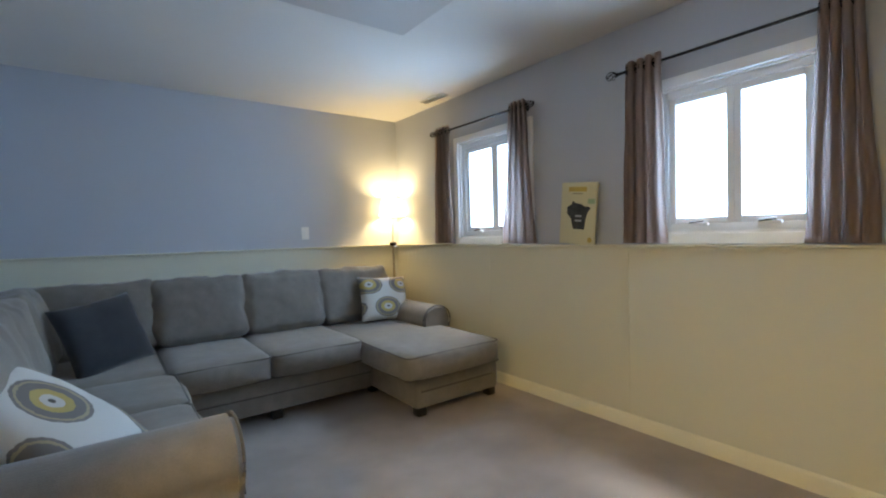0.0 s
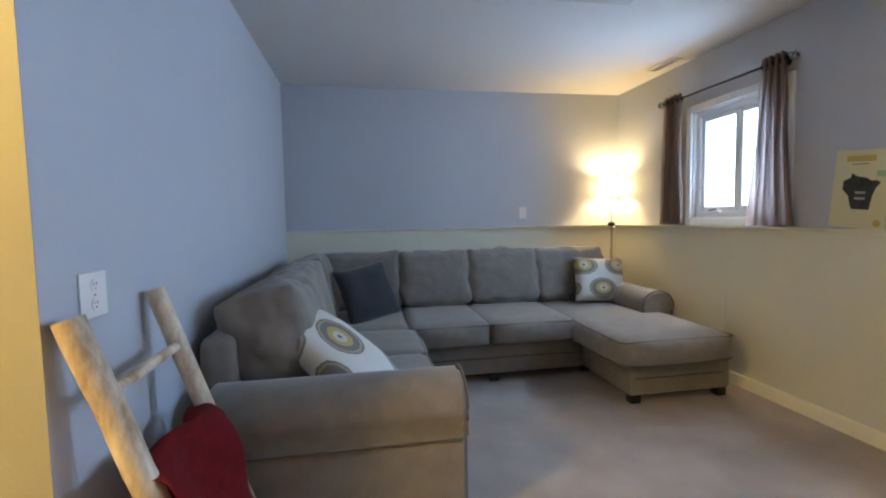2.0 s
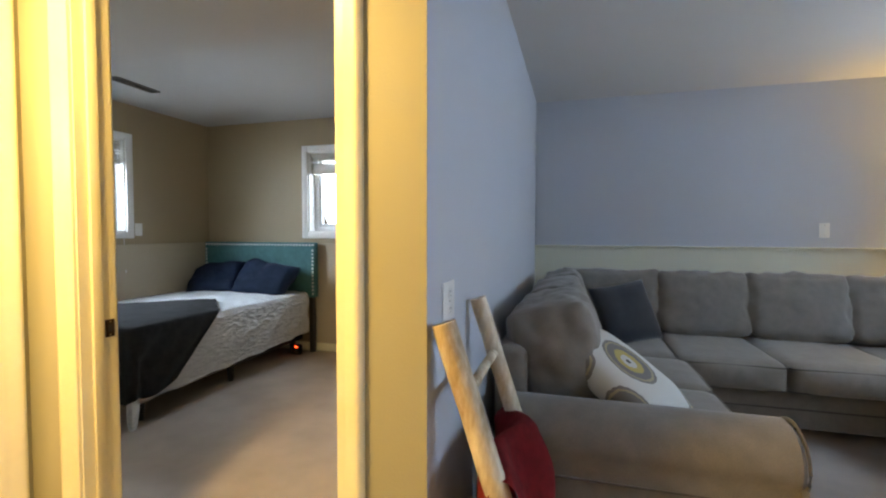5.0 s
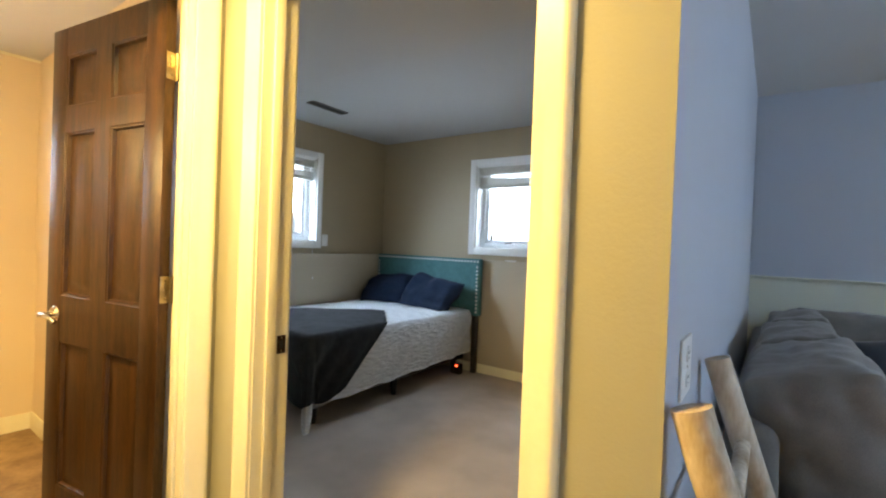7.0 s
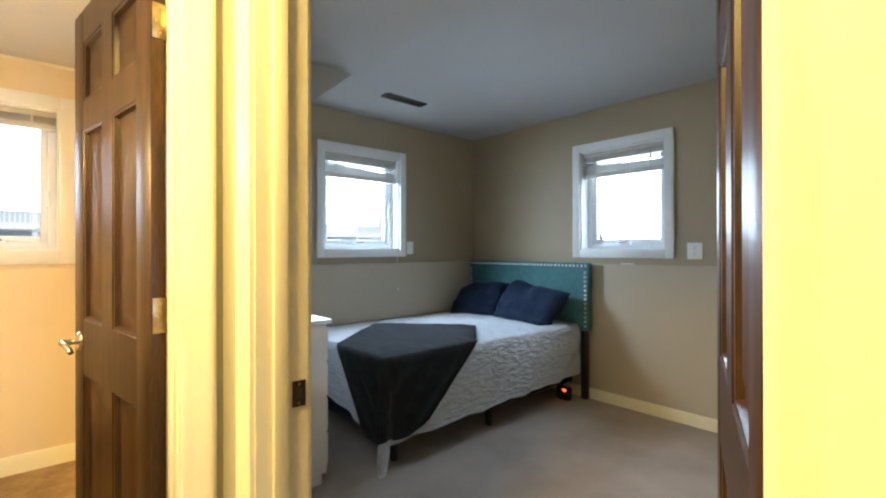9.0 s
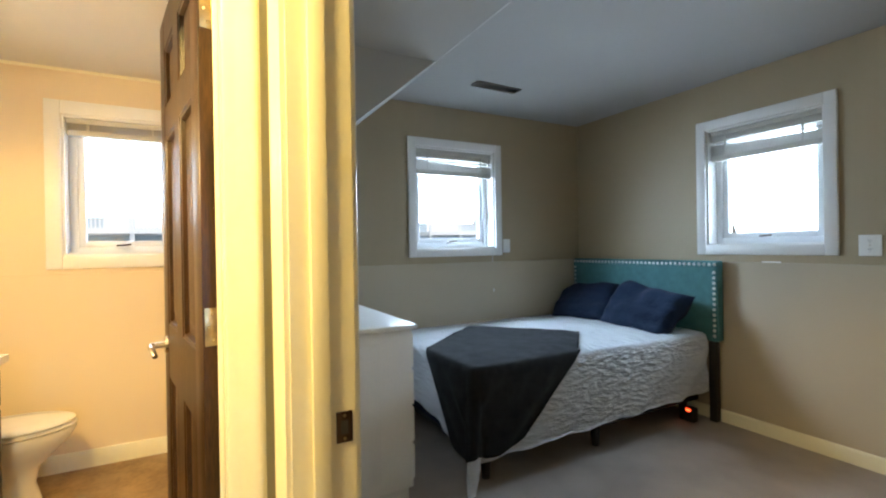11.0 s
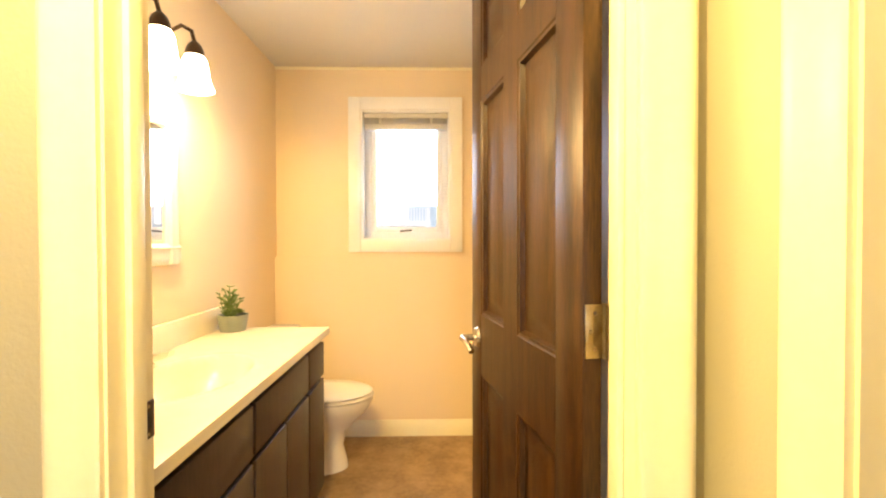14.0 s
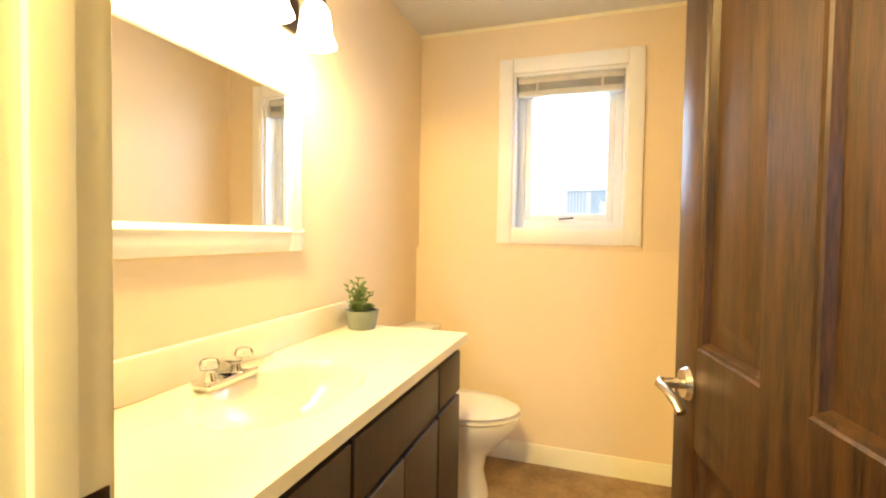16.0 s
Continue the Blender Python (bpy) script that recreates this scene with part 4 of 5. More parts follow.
def floor_lamp():
    x, y = 3.11, 3.075
    r = root("floor_lamp", pose(x, y, 0), "lit floor lamp with a glowing drum shade in the corner", "floor lamp")
    part("base", lathe(bmesh.new(), [(0.13, 0), (0.13, 0.012), (0.10, 0.025), (0.02, 0.035)], 28, cap=True), IRON, r)
    part("pole", cyl(bmesh.new(), (0, 0, 0.03), (0, 0, 1.10), 0.012, n=16), NICKEL, r)
    part("collar", lathe(bmesh.new(), [(0.014, 1.095), (0.035, 1.10), (0.035, 1.13), (0.012, 1.14)], 18, cap=True), IRON, r)
    part("stem", cyl(bmesh.new(), (0, 0, 1.14), (0, 0, 1.41), 0.005, n=10), NICKEL, r)
    bm = lathe(bmesh.new(), [(0.135, 1.40), (0.105, 1.575)], 36)
    bmesh.ops.solidify(bm, geom=bm.faces[:], thickness=0.002)
    part("shade", bm, SHADE_L, r, "glowing warm fabric shade")
    part("bulb", lathe(bmesh.new(), [(0.012, 1.40), (0.016, 1.42), (0.026, 1.45), (0.018, 1.475), (0.002, 1.482)], 14), BULB_L, r)
    lamp("lamp_bulb", "POINT", pose(x, y, 1.50), 32, (1.0, 0.72, 0.33), radius=0.05)
    return r


floor_lamp()


def outlet(m, label, switch=False, wide=0.072):
    r = root("light_switch" if switch else "wall_outlet", m, label, "switch plate" if switch else "outlet")
    part("plate", B(-wide / 2, -0.006, -0.058, wide / 2, 0, 0.058, bevel=0.003), PLASTIC, r)
    if switch:
        part("rocker", B(-0.006, -0.013, -0.012, 0.006, -0.005, 0.012, bevel=0.002), PLASTIC, r)
    else:
        for z in (-0.024, 0.024):
            f = part("socket", lathe(bmesh.new(), [(0.0165, 0), (0.0165, 0.0025)], 20, cap=True), PLASTIC, r, m=pose(0, -0.006, z, 90))
            for x in (-0.006, 0.006):
                part("slot", B(x - 0.0012, 0.001, 0.0023, x + 0.0012, 0.008, 0.0029), SLOT, f)
            part("slot", cyl(bmesh.new(), (0, -0.007, 0.0022), (0, -0.007, 0.0029), 0.0024, n=10), SLOT, f)
    for z in (-0.04, 0.04) if switch else (0.0,):
        part("screw", cyl(bmesh.new(), (0, -0.0072, z), (0, -0.006, z), 0.003, n=10), NICKEL, r)
    return r


outlet(pose(2.245, N_UP, 1.245), "white light switch plate on the blue-grey wall", True)
outlet(pose(0, 0.192, 1.03, 0, 0, 90), "white double outlet on the blue-grey wall", wide=0.115)
outlet(pose(W_UP, 2.225, 1.245, 0, 0, 90), "white switch plate beside the bedroom window", True)
outlet(pose(-1.40, BN_UP, 1.215), "white outlet plate on the tan wall", wide=0.1)


def vent(name, m, length, width, label, mat):
    r = root(name, m, label, "ceiling vent")
    part("frame", B(-length / 2, -width / 2, -0.008, length / 2, -width / 2 + 0.015, 0, bevel=0.002), mat, r)
    part("frame", B(-length / 2, width / 2 - 0.015, -0.008, length / 2, width / 2, 0, bevel=0.002), mat, r)
    for s in (-1, 1):
        part("frame", B(s * length / 2 - 0.008, -width / 2 + 0.015, -0.008, s * length / 2 + 0.008, width / 2 - 0.015, 0, bevel=0.002), mat, r)
    part("backing", B(-length / 2 + 0.008, -width / 2 + 0.01, -0.002, length / 2 - 0.008, width / 2 - 0.01, 0), SLOT, r)
    k = 16
    for i in range(k):
        x = -length / 2 + 0.02 + (length - 0.04) * i / (k - 1)
        part("slat", B(x - 0.004, -width / 2 + 0.014, -0.007, x - 0.002, width / 2 - 0.014, -0.002), mat, r)
    return r


vent("ceiling_vent", pose(-3.0, 1.747, TOP, 0, 0, 92), 0.375, 0.105, "brown metal ceiling register", VENT)
vent("ceiling_vent", pose(3.13, 2.32, LTOP, 0, 0, 90), 0.3, 0.1, "white metal ceiling register by the window wall", WHITE)
# strip light at the edge of the boxed-in drop
tagged(part("ceiling_strip", B(2.036, 0.42, LTOP - 0.03, 2.076, 0.92, LTOP - 0.001, bevel=0.008), WHITE), "white ceiling strip beside the boxed-in drop", "ceiling strip")

# hall lamp on the ceiling, behind the walker
r = root("ceiling_light", pose(-0.92, -0.70, LTOP), "round lit ceiling light in the hall", "ceiling light")
part("base", lathe(bmesh.new(), [(0.15, 0.0), (0.15, -0.02), (0.14, -0.03)], 32, cap=True), NICKEL, r)
part("diffuser", lathe(bmesh.new(), [(0.14, -0.03), (0.13, -0.06), (0.09, -0.085), (0.03, -0.095), (0.002, -0.096)], 32), DIFFUSER, r, "glowing frosted glass bowl")
lamp("hall_bulb", "AREA", pose(-0.92, -0.70, LTOP - 0.105), 70, WARM, size=0.26)

# ---------------- bedroom ----------------
BX0, BX1, BY0, BY1, BTP = -3.48, -2.26, 1.07, 2.96, 0.62


def draped(name, corners, n, k, top, mat, label, category, thick, lift=0.0, wave=0.012, seed=0, floor=0.03, rim=0.05, flare=0.25, belly=0.0):
    """Cloth over the bed: a four-cornered sheet laid on the mattress, whose overhang falls down its sides."""
    a, b, c, d = [Vector((*p, 0)) for p in corners]
    bm = bmesh.new()
    g = []
    for i in range(n + 1):
        row = []
        for j in range(k + 1):
            u, v = i / n, j / k
            p = (a * (1 - u) + b * u) * (1 - v) + (d * (1 - u) + c * u) * v
            p += Vector((0.64, -0.77, 0)) * belly * u * u * (4 * v * (1 - v)) ** 0.6
            ox = max(BX0 - p.x, 0) - max(p.x - BX1, 0)
            oy = max(BY0 - p.y, 0) - max(p.y - BY1, 0)
            over = math.hypot(ox, oy)
            q = Vector((p.x + ox, p.y + oy, 0))
            if over > 0:
                o = Vector((-ox, -oy, 0)) / over
                arc = min(over / rim, math.pi / 2)
                side = rim * math.sin(arc) * 0.6
                down = min(0.575, rim * (1 - math.cos(arc)) + max(0, over - rim * math.pi / 2))
                s = p.x * 1.0 + p.y * 1.0
                ripple = wave * (1 - 0.8 * (ox != 0 and oy != 0)) * min(1, down / 0.2) * (math.sin(s * 17 + seed) + 0.7 * math.sin(s * 31 + 2 * seed) + 1.0)
                q += o * (side + ripple + lift + flare * min(abs(ox), abs(oy)))
                q.z = max(floor, top + lift - down)
            else:
                edge = min(p.x - BX0, BX1 - p.x, p.y - BY0, 0.3)
                q.z = top + lift + 0.012 * min(1, edge / 0.3) + 0.006 * noise.noise(Vector((p.x * 4, p.y * 4, seed)))
            q.z += 0.004 * noise.noise(Vector((p.x * 12, p.y * 12, seed + 2)))
            row.append(bm.verts.new(q))
        g.append(row)
    for i in range(n):
        for j in range(k):
            bm.faces.new((g[i][j], g[i + 1][j], g[i + 1][j + 1], g[i][j + 1]))
    bmesh.ops.solidify(bm, geom=bm.faces[:], thickness=thick)
    return tagged(part(name, bm, mat, smooth=180), label, category)


def bed():
    r = root("bed", pose(0, 0, 0), "low bed with dark metal frame and teal upholstered headboard", "bed")
    part("mattress", B(BX0 + 0.02, BY0 + 0.02, 0.33, BX1 - 0.02, BY1, BTP - 0.006, bevel=0.05, seg=4), WHITE, r)
    part("box_spring", B(BX0 + 0.03, BY0 + 0.03, 0.17, BX1 - 0.03, BY1, 0.328, bevel=0.02), BLUEPIL, r, "navy fabric box spring")
    for x in (BX0 + 0.05, BX1 - 0.07):
        part("side_rail", B(x - 0.02, BY0 + 0.05, 0.135, x + 0.02, BY1, 0.168), IRON, r)
    part("end_rail", B(BX0 + 0.05, BY0 + 0.05, 0.135, BX1 - 0.07, BY0 + 0.09, 0.168), IRON, r)
    for x in (BX0 + 0.08, BX1 - 0.10):
        for y in (BY0 + 0.12, 2.0, BY1 - 0.1):
            part("leg", cyl(bmesh.new(), (x, y, 0), (x, y, 0.14), 0.022, 0.03, 14), DARK, r)
    hb = part("headboard", B(-3.525, 2.965, 0.56, -2.165, 3.035, 1.118, bevel=0.012, seg=3), TEAL, r, "teal fabric headboard edged with nailheads")
    nail = lathe(bmesh.new(), [(0.0115, 0), (0.010, 0.004), (0.006, 0.0065), (0.0005, 0.0075)], 10)
    data = None
    spots = [(-3.50 + 0.0365 * i, 2.965, 1.093) for i in range(37)]
    spots += [(x, 2.965, 0.60 + 0.0365 * i) for x in (-3.50, -2.19) for i in range(13)]
    for x, y, z in spots:
        mm = pose(x, y, z, 90)
        if data is None:
            data = part("nailhead", nail, NAIL, hb, m=mm).data
        else:
            share("nailhead", data, hb, mm)
    for x in (-3.47, -2.215):
        part("headboard_leg", B(x - 0.025, 2.975, 0, x + 0.025, 3.025, 0.56, bevel=0.004), DARK, r)
    return r


bed()
draped("bedspread", [(BX0 - 0.10, BY0 - 0.26), (BX1 + 0.50, BY0 - 0.52), (BX1 + 0.43, BY1 - 0.02), (BX0 - 0.10, BY1 - 0.02)], 110, 110, BTP, QUILT, "white quilted bedspread hanging down unevenly", "bedspread", 0.006, 0.0, 0.010, 1.0)
draped("throw_blanket", [(-3.235, 1.633), (-2.40, 0.62), (-1.83, 1.34), (-2.62, 2.135)], 80, 80, BTP, THROW, "charcoal knitted throw draped over the bed corner", "blanket", 0.005, 0.022, 0.012, 1.0, flare=0.18, belly=0.30)
pillow("bed_pillow", pose(-2.62, 2.77, 0.735, -40, 6, -8), 0.66, 0.45, 0.20, BLUEPIL, "navy cotton bed pillow against the headboard", 21, "pillow", 0.035)
pillow("bed_pillow", pose(-3.22, 2.79, 0.725, -44, -7, 9), 0.56, 0.43, 0.20, BLUEPIL, "navy cotton bed pillow against the headboard", 25, "pillow", 0.035)

r = root("power_strip", pose(-2.30, 2.86, 0), "small dark adapter with a glowing red light under the bed", "power adapter")
part("body", B(-0.035, -0.03, 0, 0.035, 0.03, 0.10, bevel=0.008), DARK, r)
part("indicator", B(-0.016, -0.034, 0.075, 0.016, -0.029, 0.092, bevel=0.002), EMBER, r, "glowing red indicator")


def dresser():
    x0, x1, y0, y1, H = -3.40, -2.365, 0.18, 0.77, 0.865
    r = root("dresser", pose(0, 0, 0), "off-white painted chest of drawers", "dresser")
    part("body", B(x0, y0, 0.06, x1, y1, H - 0.022, bevel=0.004), WHITE, r)
    part("top", B(x0 - 0.02, y0, H - 0.022, x1 + 0.02, y1 + 0.025, H, bevel=0.005), WHITE, r)
    part("plinth", B(x0 + 0.02, y0 + 0.02, 0, x1 - 0.02, y1 - 0.02, 0.06), WHITE, r)
    for i in range(4):
        z = 0.09 + i * 0.185
        d = part("drawer", B(x0 + 0.02, y1, z, x1 - 0.02, y1 + 0.018, z + 0.17, bevel=0.004), WHITE, r)
        for x in (x0 + 0.25, x1 - 0.25):
            part("knob", ball(bmesh.new(), (x, y1 + 0.03, z + 0.085), 0.014, n=12), NICKEL, d)
    for x in (x1 + 0.001,):
        part("side_panel", B(x - 0.001, y0 + 0.05, 0.12, x + 0.004, y0 + 0.42, H - 0.08, bevel=0.002), WHITE, r)


dresser()
tagged(part("paper_scrap", B(-1.93, BN_UP - 0.03, LEDGE + 0.001, -1.83, BN_UP - 0.005, LEDGE + 0.008, bevel=0.002), WHITE), "small white scrap lying on the bedroom ledge", "scrap")

# ---------------- bathroom ----------------
VX0, VX1, VF, VH = -2.845, HX0 - 0.004, -0.903, 0.82


def vanity():
    r = root("vanity_cabinet", pose(0, 0, 0), "dark brown wooden vanity cabinet with plain doors and drawers", "vanity")
    part("body", B(VX0, BATH_S + 0.003, 0.09, VX1, VF, VH - 0.18), CABW, r)
    part("front_rail", B(VX0, VF - 0.02, VH - 0.18, VX1, VF, VH - 0.031), CABW, r)
    part("side_rail", B(VX0, BATH_S + 0.003, VH - 0.18, VX0 + 0.02, VF - 0.02, VH - 0.031), CABW, r)
    part("toe_kick", B(VX0 + 0.01, BATH_S + 0.05, 0, VX1, VF - 0.07, 0.09), CABW, r)
    y0, y1 = VF + 0.001, VF + 0.019
    cols = [(VX0 + 0.012, VX0 + 0.245), (VX0 + 0.262, VX0 + 0.80), (VX0 + 0.817, VX1 - 0.015)]
    for i, (a, b) in enumerate(cols):
        part("drawer_front", B(a, y0, VH - 0.205, b, y1, VH - 0.058, bevel=0.004), CABW, r)
        if i == 2:
            part("drawer_front", B(a, y0, VH - 0.40, b, y1, VH - 0.222, bevel=0.004), CABW, r)
            part("drawer_front", B(a, y0, 0.115, b, y1, VH - 0.417, bevel=0.004), CABW, r)
        elif i == 1:
            for s0, s1 in ((a, (a + b) / 2 - 0.004), ((a + b) / 2 + 0.004, b)):
                part("cabinet_door", B(s0, y0, 0.115, s1, y1, VH - 0.222, bevel=0.004), CABW, r)
        else:
            part("cabinet_door", B(a, y0, 0.115, b, y1, VH - 0.222, bevel=0.004), CABW, r)
    part("end_panel", B(VX0 - 0.004, BATH_S + 0.003, 0.09, VX0 - 0.0005, VF, VH - 0.03), CABW, r)


vanity()


def counter():
    r = root("bathroom_counter", pose(0, 0, 0), "cream cultured-marble vanity top with moulded oval basin", "countertop")
    bm = bmesh.new()
    x0, x1, y0, y1 = VX0 - 0.03, VX1, BATH_S + 0.003, VF + 0.035
    n, k = 90, 44
    cx, cy, ax, ay = -2.12, (y0 + y1) / 2 + 0.014, 0.235, 0.155
    g = []
    for i in range(n + 1):
        row = []
        for j in range(k + 1):
            x, y = x0 + (x1 - x0) * i / n, y0 + (y1 - y0) * j / k
            e = math.hypot((x - cx) / ax, (y - cy) / ay)
            z = VH
            if e < 1:
                z -= 0.125 * (1 - e ** 2.6) ** 0.8
            elif e < 1.12:
                z += 0.0025 * math.sin(math.pi * (e - 1) / 0.12)
            row.append(bm.verts.new((x, y, z)))
        g.append(row)
    for i in range(n):
        for j in range(k):
            bm.faces.new((g[i][j], g[i + 1][j], g[i + 1][j + 1], g[i][j + 1]))
    rim = [g[i][0] for i in range(n + 1)] + [g[n][j] for j in range(1, k + 1)] + [g[i][k] for i in range(n - 1, -1, -1)] + [g[0][j] for j in range(k - 1, 0, -1)]
    low = [bm.verts.new((v.co.x, v.co.y, VH - 0.03)) for v in rim]
    for i in range(len(rim)):
        bm.faces.new((rim[i], rim[(i + 1) % len(rim)], low[(i + 1) % len(rim)], low[i]))
    part("slab", bm, MARBLE, r, smooth=50)
    part("backsplash", B(x0, BATH_S + 0.003, VH + 0.0005, x1, BATH_S + 0.022, VH + 0.10, bevel=0.005), MARBLE, r)
    part("drain", lathe(bmesh.new(), [(0.022, 0.003), (0.018, 0.005), (0.004, 0.004)], 18, (cx, cy), cap=True), CHROME, r, m=pose(0, 0, VH - 0.126))
    # tap
    t = root("basin_tap", pose(cx + 0.02, BATH_S + 0.10, VH + 0.002), "chrome basin tap with two clear acrylic handles", "tap")
    part("base", B(-0.085, -0.028, 0, 0.085, 0.028, 0.022, bevel=0.008), CHROME, t)
    for s in (-1, 1):
        part("valve", lathe(bmesh.new(), [(0.02, 0.022), (0.014, 0.034), (0.012, 0.04)], 16, (s * 0.055, 0), cap=True), CHROME, t)
        part("handle", lathe(bmesh.new(), [(0.013, 0.04), (0.021, 0.046), (0.023, 0.058), (0.018, 0.069), (0.006, 0.072)], 8, (s * 0.055, 0), cap=True), ACRYLIC, t, "clear faceted acrylic handle", 20)
    bm = bmesh.new()
    prism(bm, [(-0.026, 0.022), (0.03, 0.03), (0.12, 0.058), (0.125, 0.075), (0.04, 0.062), (-0.02, 0.055)], (-0.016, 0, 0), (0, 1, 0), (0, 0, 1), (0.032, 0, 0))
    part("spout", bm, CHROME, t)


counter()


def framed_mirror():
    x0, x1, z0, z1 = -2.52, -1.72, 1.13, 1.705
    y = BATH_S
    r = root("wall_mirror", pose(0, 0, 0), "rectangular mirror in a cream painted wooden frame", "mirror")
    sec = [(0, 0), (0, 0.012), (0.008, 0.018), (0.03, 0.022), (0.055, 0.02), (0.062, 0.024), (0.07, 0.02), (0.078, 0.012), (0.078, 0)]
    part("frame_rail", prism(bmesh.new(), sec, (x0, y + 0.001, z0), (0, 0, 1), (0, 1, 0), (x1 - x0, 0, 0)), WHITE, r)
    part("frame_rail", prism(bmesh.new(), sec, (x0, y + 0.001, z1), (0, 0, -1), (0, 1, 0), (x1 - x0, 0, 0)), WHITE, r)
    part("frame_stile", prism(bmesh.new(), sec, (x0, y + 0.0015, z0 + 0.002), (1, 0, 0), (0, 1, 0), (0, 0, z1 - z0 - 0.004)), WHITE, r)
    part("frame_stile", prism(bmesh.new(), sec, (x1, y + 0.0015, z0 + 0.002), (-1, 0, 0), (0, 1, 0), (0, 0, z1 - z0 - 0.004)), WHITE, r)
    part("mirror_glass", B(x0 + 0.07, y + 0.002, z0 + 0.07, x1 - 0.07, y + 0.008, z1 - 0.07), MIRROR, r)


framed_mirror()


def vanity_light():
    y = BATH_S
    r = root("vanity_light", pose(0, 0, 0), "bronze bar light with lit bell-shaped frosted shades", "wall light")
    part("backplate", B(-2.485, y + 0.001, 1.83, -1.895, y + 0.028, 1.94, bevel=0.012, seg=3), BRONZE, r)
    for x in (-2.395, -2.19, -1.985):
        pts = [(x, y + 0.028, 1.90), (x, y + 0.06, 1.955), (x, y + 0.10, 1.975), (x, y + 0.135, 1.955), (x, y + 0.145, 1.915)]
        a = part("arm", tube(bmesh.new(), pts, 0.007, 10), BRONZE, r)
        part("socket_cup", lathe(bmesh.new(), [(0.010, 1.918), (0.022, 1.905), (0.030, 1.885), (0.033, 1.865)], 20, (x, y + 0.145), cap=True), BRONZE, a)
        bm = lathe(bmesh.new(), [(0.030, 1.868), (0.040, 1.85), (0.046, 1.81), (0.050, 1.78), (0.060, 1.755), (0.063, 1.75)], 30, (x, y + 0.145))
        bmesh.ops.solidify(bm, geom=bm.faces[:], thickness=0.003)
        part("shade", bm, SHADE_B, r, "glowing frosted bell glass")
        lamp("vanity_bulb", "POINT", pose(x, y + 0.145, 1.738), 17.0, (1.0, 0.68, 0.25), radius=0.03)


vanity_light()


def toilet():
    cx, cy = -3.22, -0.98
    r = root("toilet", pose(cx, cy, 0), "cream porcelain toilet with closed seat and lid", "toilet")
    bm = bmesh.new()
    rings = []
    for z, rx, ry, oy in ((0, 0.11, 0.19, -0.06), (0.04, 0.105, 0.185, -0.06), (0.12, 0.092, 0.165, -0.06), (0.20, 0.095, 0.17, -0.05), (0.26, 0.13, 0.205, -0.02), (0.32, 0.165, 0.24, 0.0), (0.365, 0.18, 0.255, 0.01), (0.38, 0.178, 0.253, 0.01)):
        rings.append([bm.verts.new((rx * math.cos(2 * math.pi * i / 36), oy + ry * math.sin(2 * math.pi * i / 36), z)) for i in range(36)])
    for a, b in zip(rings, rings[1:]):
        for i in range(36):
            bm.faces.new((a[i], a[(i + 1) % 36], b[(i + 1) % 36], b[i]))
    bm.faces.new(rings[0][::-1])
    bm.faces.new(rings[-1])
    part("bowl", bm, PORC, r, smooth=60)
    for nm, z, rx, ry, t in (("seat", 0.382, 0.182, 0.258, 0.018), ("lid", 0.402, 0.178, 0.252, 0.02)):
        part(nm, lathe(bmesh.new(), [(0.96, z), (1.0, z + t * 0.3), (1.0, z + t * 0.6), (0.93, z + t * 0.95), (0.5, z + t * 1.15), (0.01, z + t * 1.2)], 40, (0, 0.012), rx, ry, cap=True), PORC, r, smooth=50)
    part("tank", B(-0.21, -0.35, 0.36, 0.21, -0.19, 0.70, bevel=0.03, seg=3), PORC, r)
    part("tank_lid", B(-0.22, -0.352, 0.702, 0.22, -0.18, 0.735, bevel=0.012), PORC, r)
    part("flush_lever", cyl(bmesh.new(), (0.15, -0.185, 0.64), (0.09, -0.17, 0.63), 0.007, n=8), CHROME, r)


toilet()


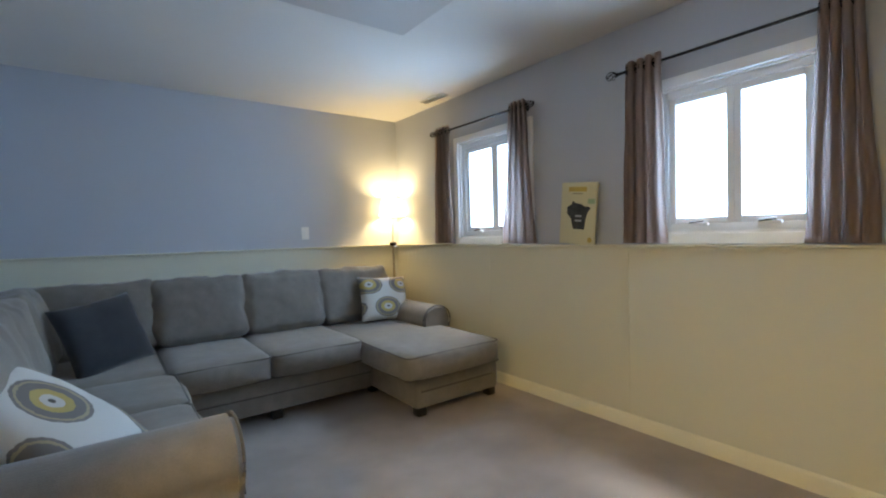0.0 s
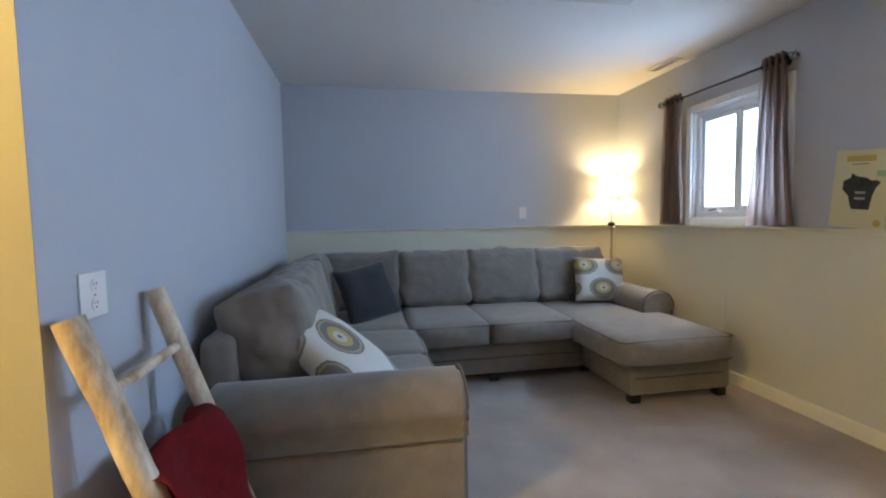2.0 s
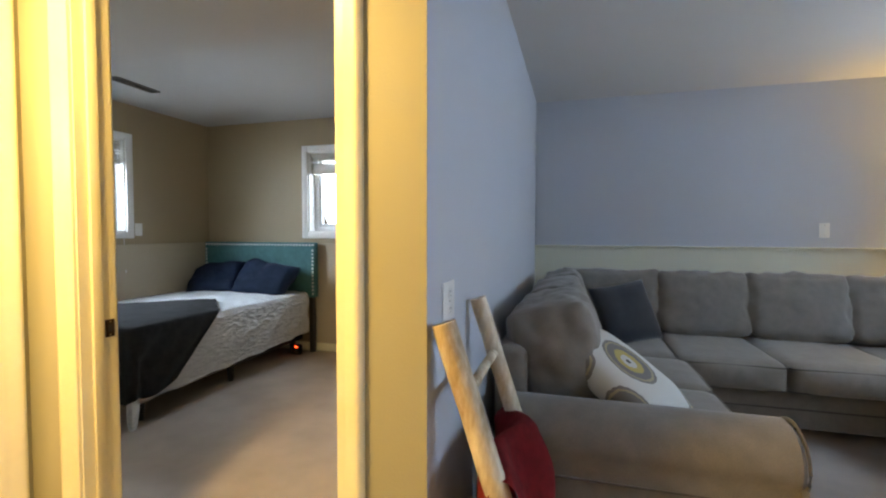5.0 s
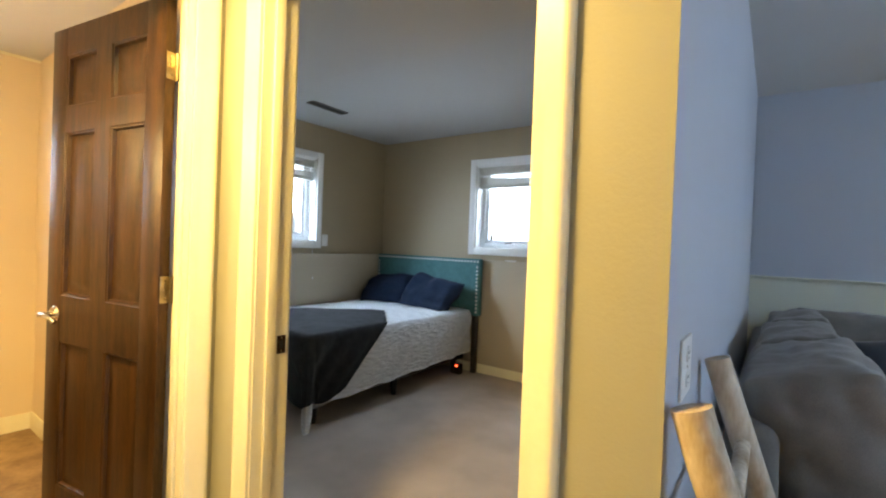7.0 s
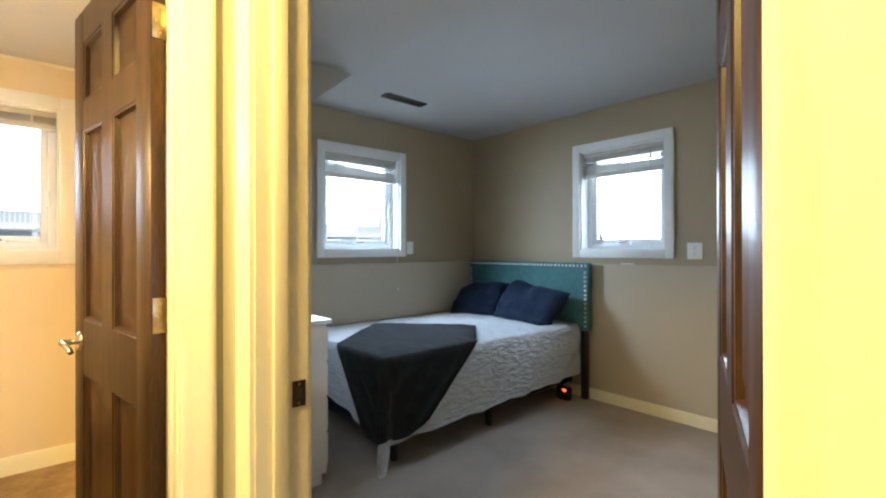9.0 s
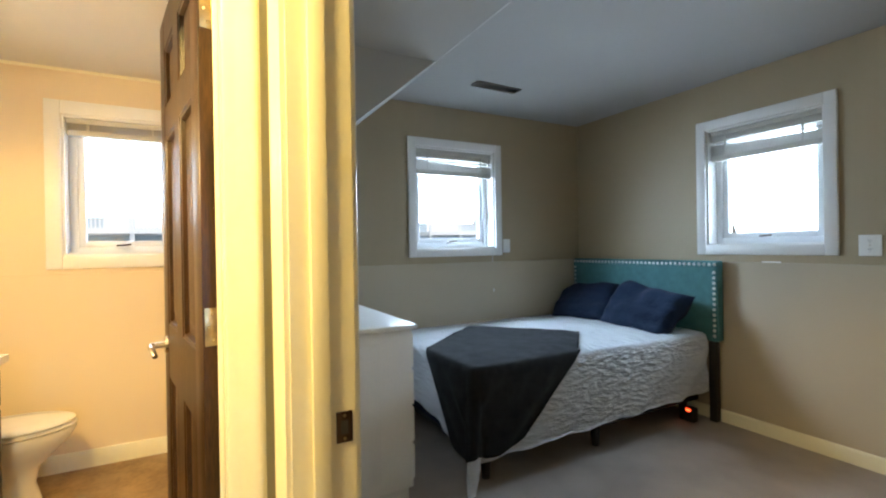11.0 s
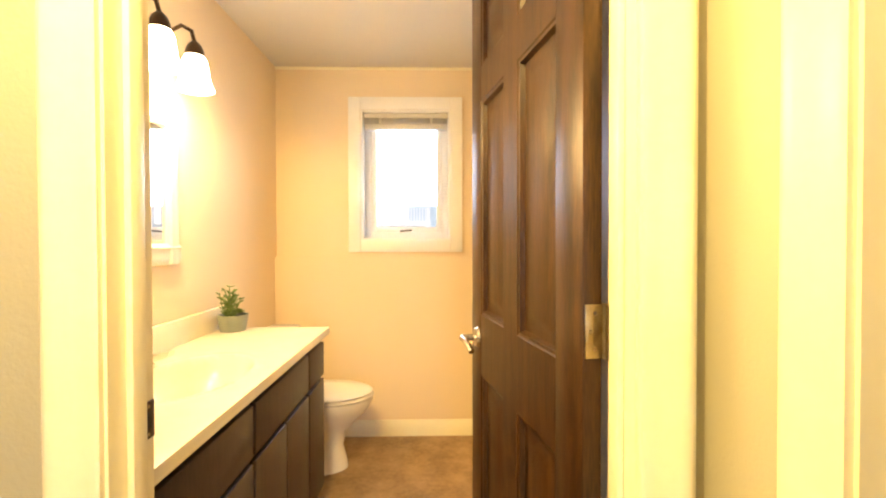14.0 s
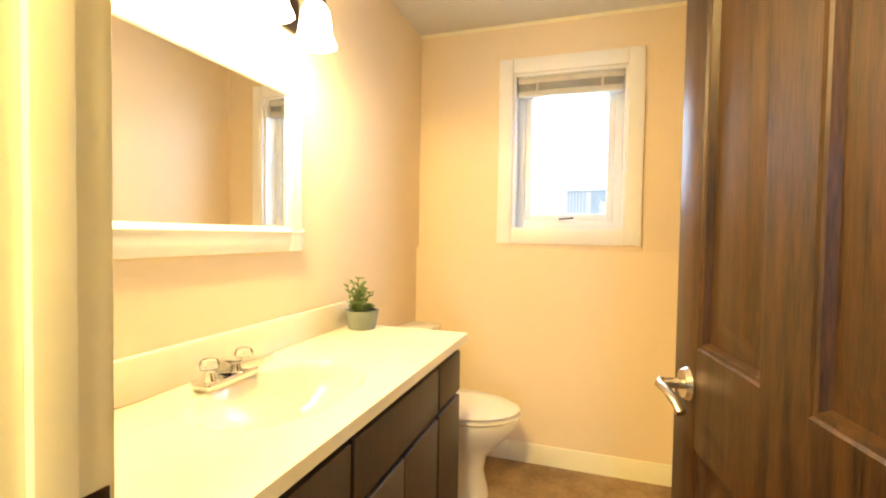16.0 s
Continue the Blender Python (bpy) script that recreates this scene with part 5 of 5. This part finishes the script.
def plant():
    x, y, z = -2.795, BATH_S + 0.095, VH + 0.001
    r = root("potted_plant", pose(x, y, z), "small succulents in a grey-green clay pot", "potted plant")
    bm = lathe(bmesh.new(), [(0.052, 0.0), (0.058, 0.03), (0.063, 0.062), (0.064, 0.072), (0.057, 0.072), (0.055, 0.06)], 30, cap=True)
    part("pot", bm, POT, r)
    part("soil", lathe(bmesh.new(), [(0.055, 0.058), (0.03, 0.064), (0.001, 0.066)], 20), SOIL, r)
    rnd = random.Random(4)
    bm = bmesh.new()

    def leaf(p, d, ln, wd):
        q = Matrix.Translation(p) @ Vector(d).to_track_quat("Z", "Y").to_matrix().to_4x4() @ Matrix.Translation((0, 0, ln / 2)) @ Matrix.Diagonal((wd, wd * 0.45, ln / 2, 1))
        bmesh.ops.create_icosphere(bm, subdivisions=1, radius=1, matrix=q)

    for cx, cy, cz, rr in ((-0.028, 0.012, 0.075, 0.030), (-0.012, -0.03, 0.07, 0.026), (-0.045, -0.012, 0.072, 0.022)):
        for k in range(22):
            a, e = k * 2.4, 0.15 + 1.1 * k / 22
            leaf((cx, cy, cz), (math.cos(a) * math.cos(e), math.sin(a) * math.cos(e), math.sin(e)), rr * (1.1 - 0.4 * k / 22), 0.0075)
    part("rosettes", bm, LEAF, r)
    bm = bmesh.new()
    stems = bmesh.new()
    for s in range(12):
        a = rnd.uniform(0, 6.28)
        base = Vector((0.025 + 0.015 * math.cos(a), 0.015 * math.sin(a), 0.06))
        tip = base + Vector((rnd.uniform(-0.025, 0.05), rnd.uniform(-0.03, 0.03), rnd.uniform(0.07, 0.14)))
        pts = [base.lerp(tip, i / 5) + Vector((0.006 * math.sin(i), 0, 0)) for i in range(6)]
        tube(stems, pts, 0.0022, 6)
        for i in range(1, 6):
            for k in range(3):
                a = rnd.uniform(0, 6.28)
                leaf(pts[i], (math.cos(a), math.sin(a), rnd.uniform(0.1, 0.8)), rnd.uniform(0.014, 0.028), 0.0065)
    part("stems", stems, LEAF, r)
    part("leaves", bm, LEAF, r)


plant()

# ---------------- outside ----------------
GZ = 0.95
bm = bmesh.new()
F4 = 1500.0
a, b, c, d = W_UP - OUT - 0.01, E_UP + OUT + 0.01, S_END - 0.14, N_UP + OUT + 0.01
for x0, y0, x1, y1 in ((-F4, -F4, F4, c), (-F4, d, F4, F4), (-F4, c, a, d), (b, c, F4, d)):
    bm.faces.new([bm.verts.new(p) for p in ((x0, y0, GZ), (x1, y0, GZ), (x1, y1, GZ), (x0, y1, GZ))])
tagged(part("ground", bm, GRAVEL_G), "lawn outside the windows, coloured pale for the glare", "ground", "", "structure")


def house(m, label):
    r = root("house", m, label, "house")
    L, D, H = 12.0, 8.0, 5.4
    part("wall", B(-L / 2, 0, 0, L / 2, D, H), SIDING, r)
    for i in range(26):
        part("siding_board", prism(bmesh.new(), [(0, 0), (-0.02, 0), (0, 0.19)], (-L / 2, -0.001, 0.2 + 0.2 * i), (0, 1, 0), (0, 0, 1), (L, 0, 0)), SIDING, r)
    part("roof", prism(bmesh.new(), [(-0.5, H), (D / 2, H + 2.4), (D + 0.5, H), (D + 0.5, H + 0.18), (D / 2, H + 2.6), (-0.5, H + 0.18)], (-L / 2 - 0.4, 0, 0), (0, 1, 0), (0, 0, 1), (L + 0.8, 0, 0)), ROOFM, r)
    for x, z, w, h in ((-4, 3.2, 1.4, 1.2), (-1, 1.3, 1.8, 2.0), (2.2, 3.2, 1.4, 1.2), (4.6, 3.2, 1.0, 1.2), (-4, 0.8, 1.2, 1.1), (3.5, 0.8, 1.2, 1.1)):
        wn_ = part("window", B(x - w / 2 - 0.08, -0.06, z - 0.08, x + w / 2 + 0.08, -0.021, z + h + 0.08), WHITE, r)
        part("pane", B(x - w / 2, -0.07, z, x - 0.03, -0.055, z + h), GLASSY, wn_)
        part("pane", B(x + 0.03, -0.07, z, x + w / 2, -0.055, z + h), GLASSY, wn_)
    dk = part("deck", B(-2.6, -2.4, 0.95, 1.0, -0.02, 1.15), DECK, r)
    for x in (-2.5, -0.8, 0.9):
        part("deck_post", B(x - 0.07, -2.35, 0, x + 0.07, -2.21, 2.1), DECK, dk)
    part("deck_rail", B(-2.6, -2.37, 2.02, 1.0, -2.25, 2.1), DECK, dk)
    data = None
    for i in range(29):
        mm = pose(-2.45 + 0.12 * i, -2.31, 1.15)
        if data is None:
            data = part("baluster", B(-0.02, -0.02, 0, 0.02, 0.02, 0.88), DECK, dk, m=mm).data
        else:
            share("baluster", data, dk, mm)


# far panes coloured pale to stand for the outdoor glare
GLASSY = material("far_window_glass", (0.80, 0.86, 0.90), 0.6)
house(pose(-22, -1.5, GZ, 0, 0, 90), "blue-grey sided two-storey house with a raised timber deck")
house(pose(-24, 13.5, GZ, 0, 0, 82), "blue-grey sided two-storey house with a raised timber deck")
house(pose(-6, 30, GZ, 0, 0, 0), "blue-grey sided two-storey house with a raised timber deck")
house(pose(27, 3, GZ, 0, 0, -90), "blue-grey sided two-storey house with a raised timber deck")


def bare_tree(x, y, seed):
    rnd = random.Random(seed)
    r = root("tree", pose(x, y, GZ), "bare leafless tree on the lawn", "tree")
    bm = bmesh.new()

    def grow(p, d, ln, rad, depth):
        pts = [p]
        for i in range(4):
            d = (d + Vector((rnd.uniform(-.18, .18), rnd.uniform(-.18, .18), rnd.uniform(-.05, .12)))).normalized()
            pts.append(pts[-1] + d * ln / 4)
        for i in range(4):
            cyl(bm, pts[i], pts[i + 1], rad * (1 - 0.15 * i), rad * (1 - 0.15 * (i + 1)), 6, False)
        if depth:
            for k in range(3):
                q = pts[rnd.choice((2, 3, 4))]
                e = (d + Vector((rnd.uniform(-1, 1), rnd.uniform(-1, 1), rnd.uniform(0, .7)))).normalized()
                grow(q, e, ln * rnd.uniform(0.55, 0.75), rad * 0.5, depth - 1)

    bm2 = bmesh.new()
    cyl(bm2, (0, 0, 0), (0.05, 0, 1.8), 0.16, 0.11, 12)
    part("trunk", bm2, BARK, r)
    grow(Vector((0.05, 0, 1.8)), Vector((0, 0, 1)), 2.2, 0.10, 4)
    part("limbs", bm, BARK, r)


bare_tree(-14.0, 5.2, 3)
bare_tree(-13.0, -2.6, 8)
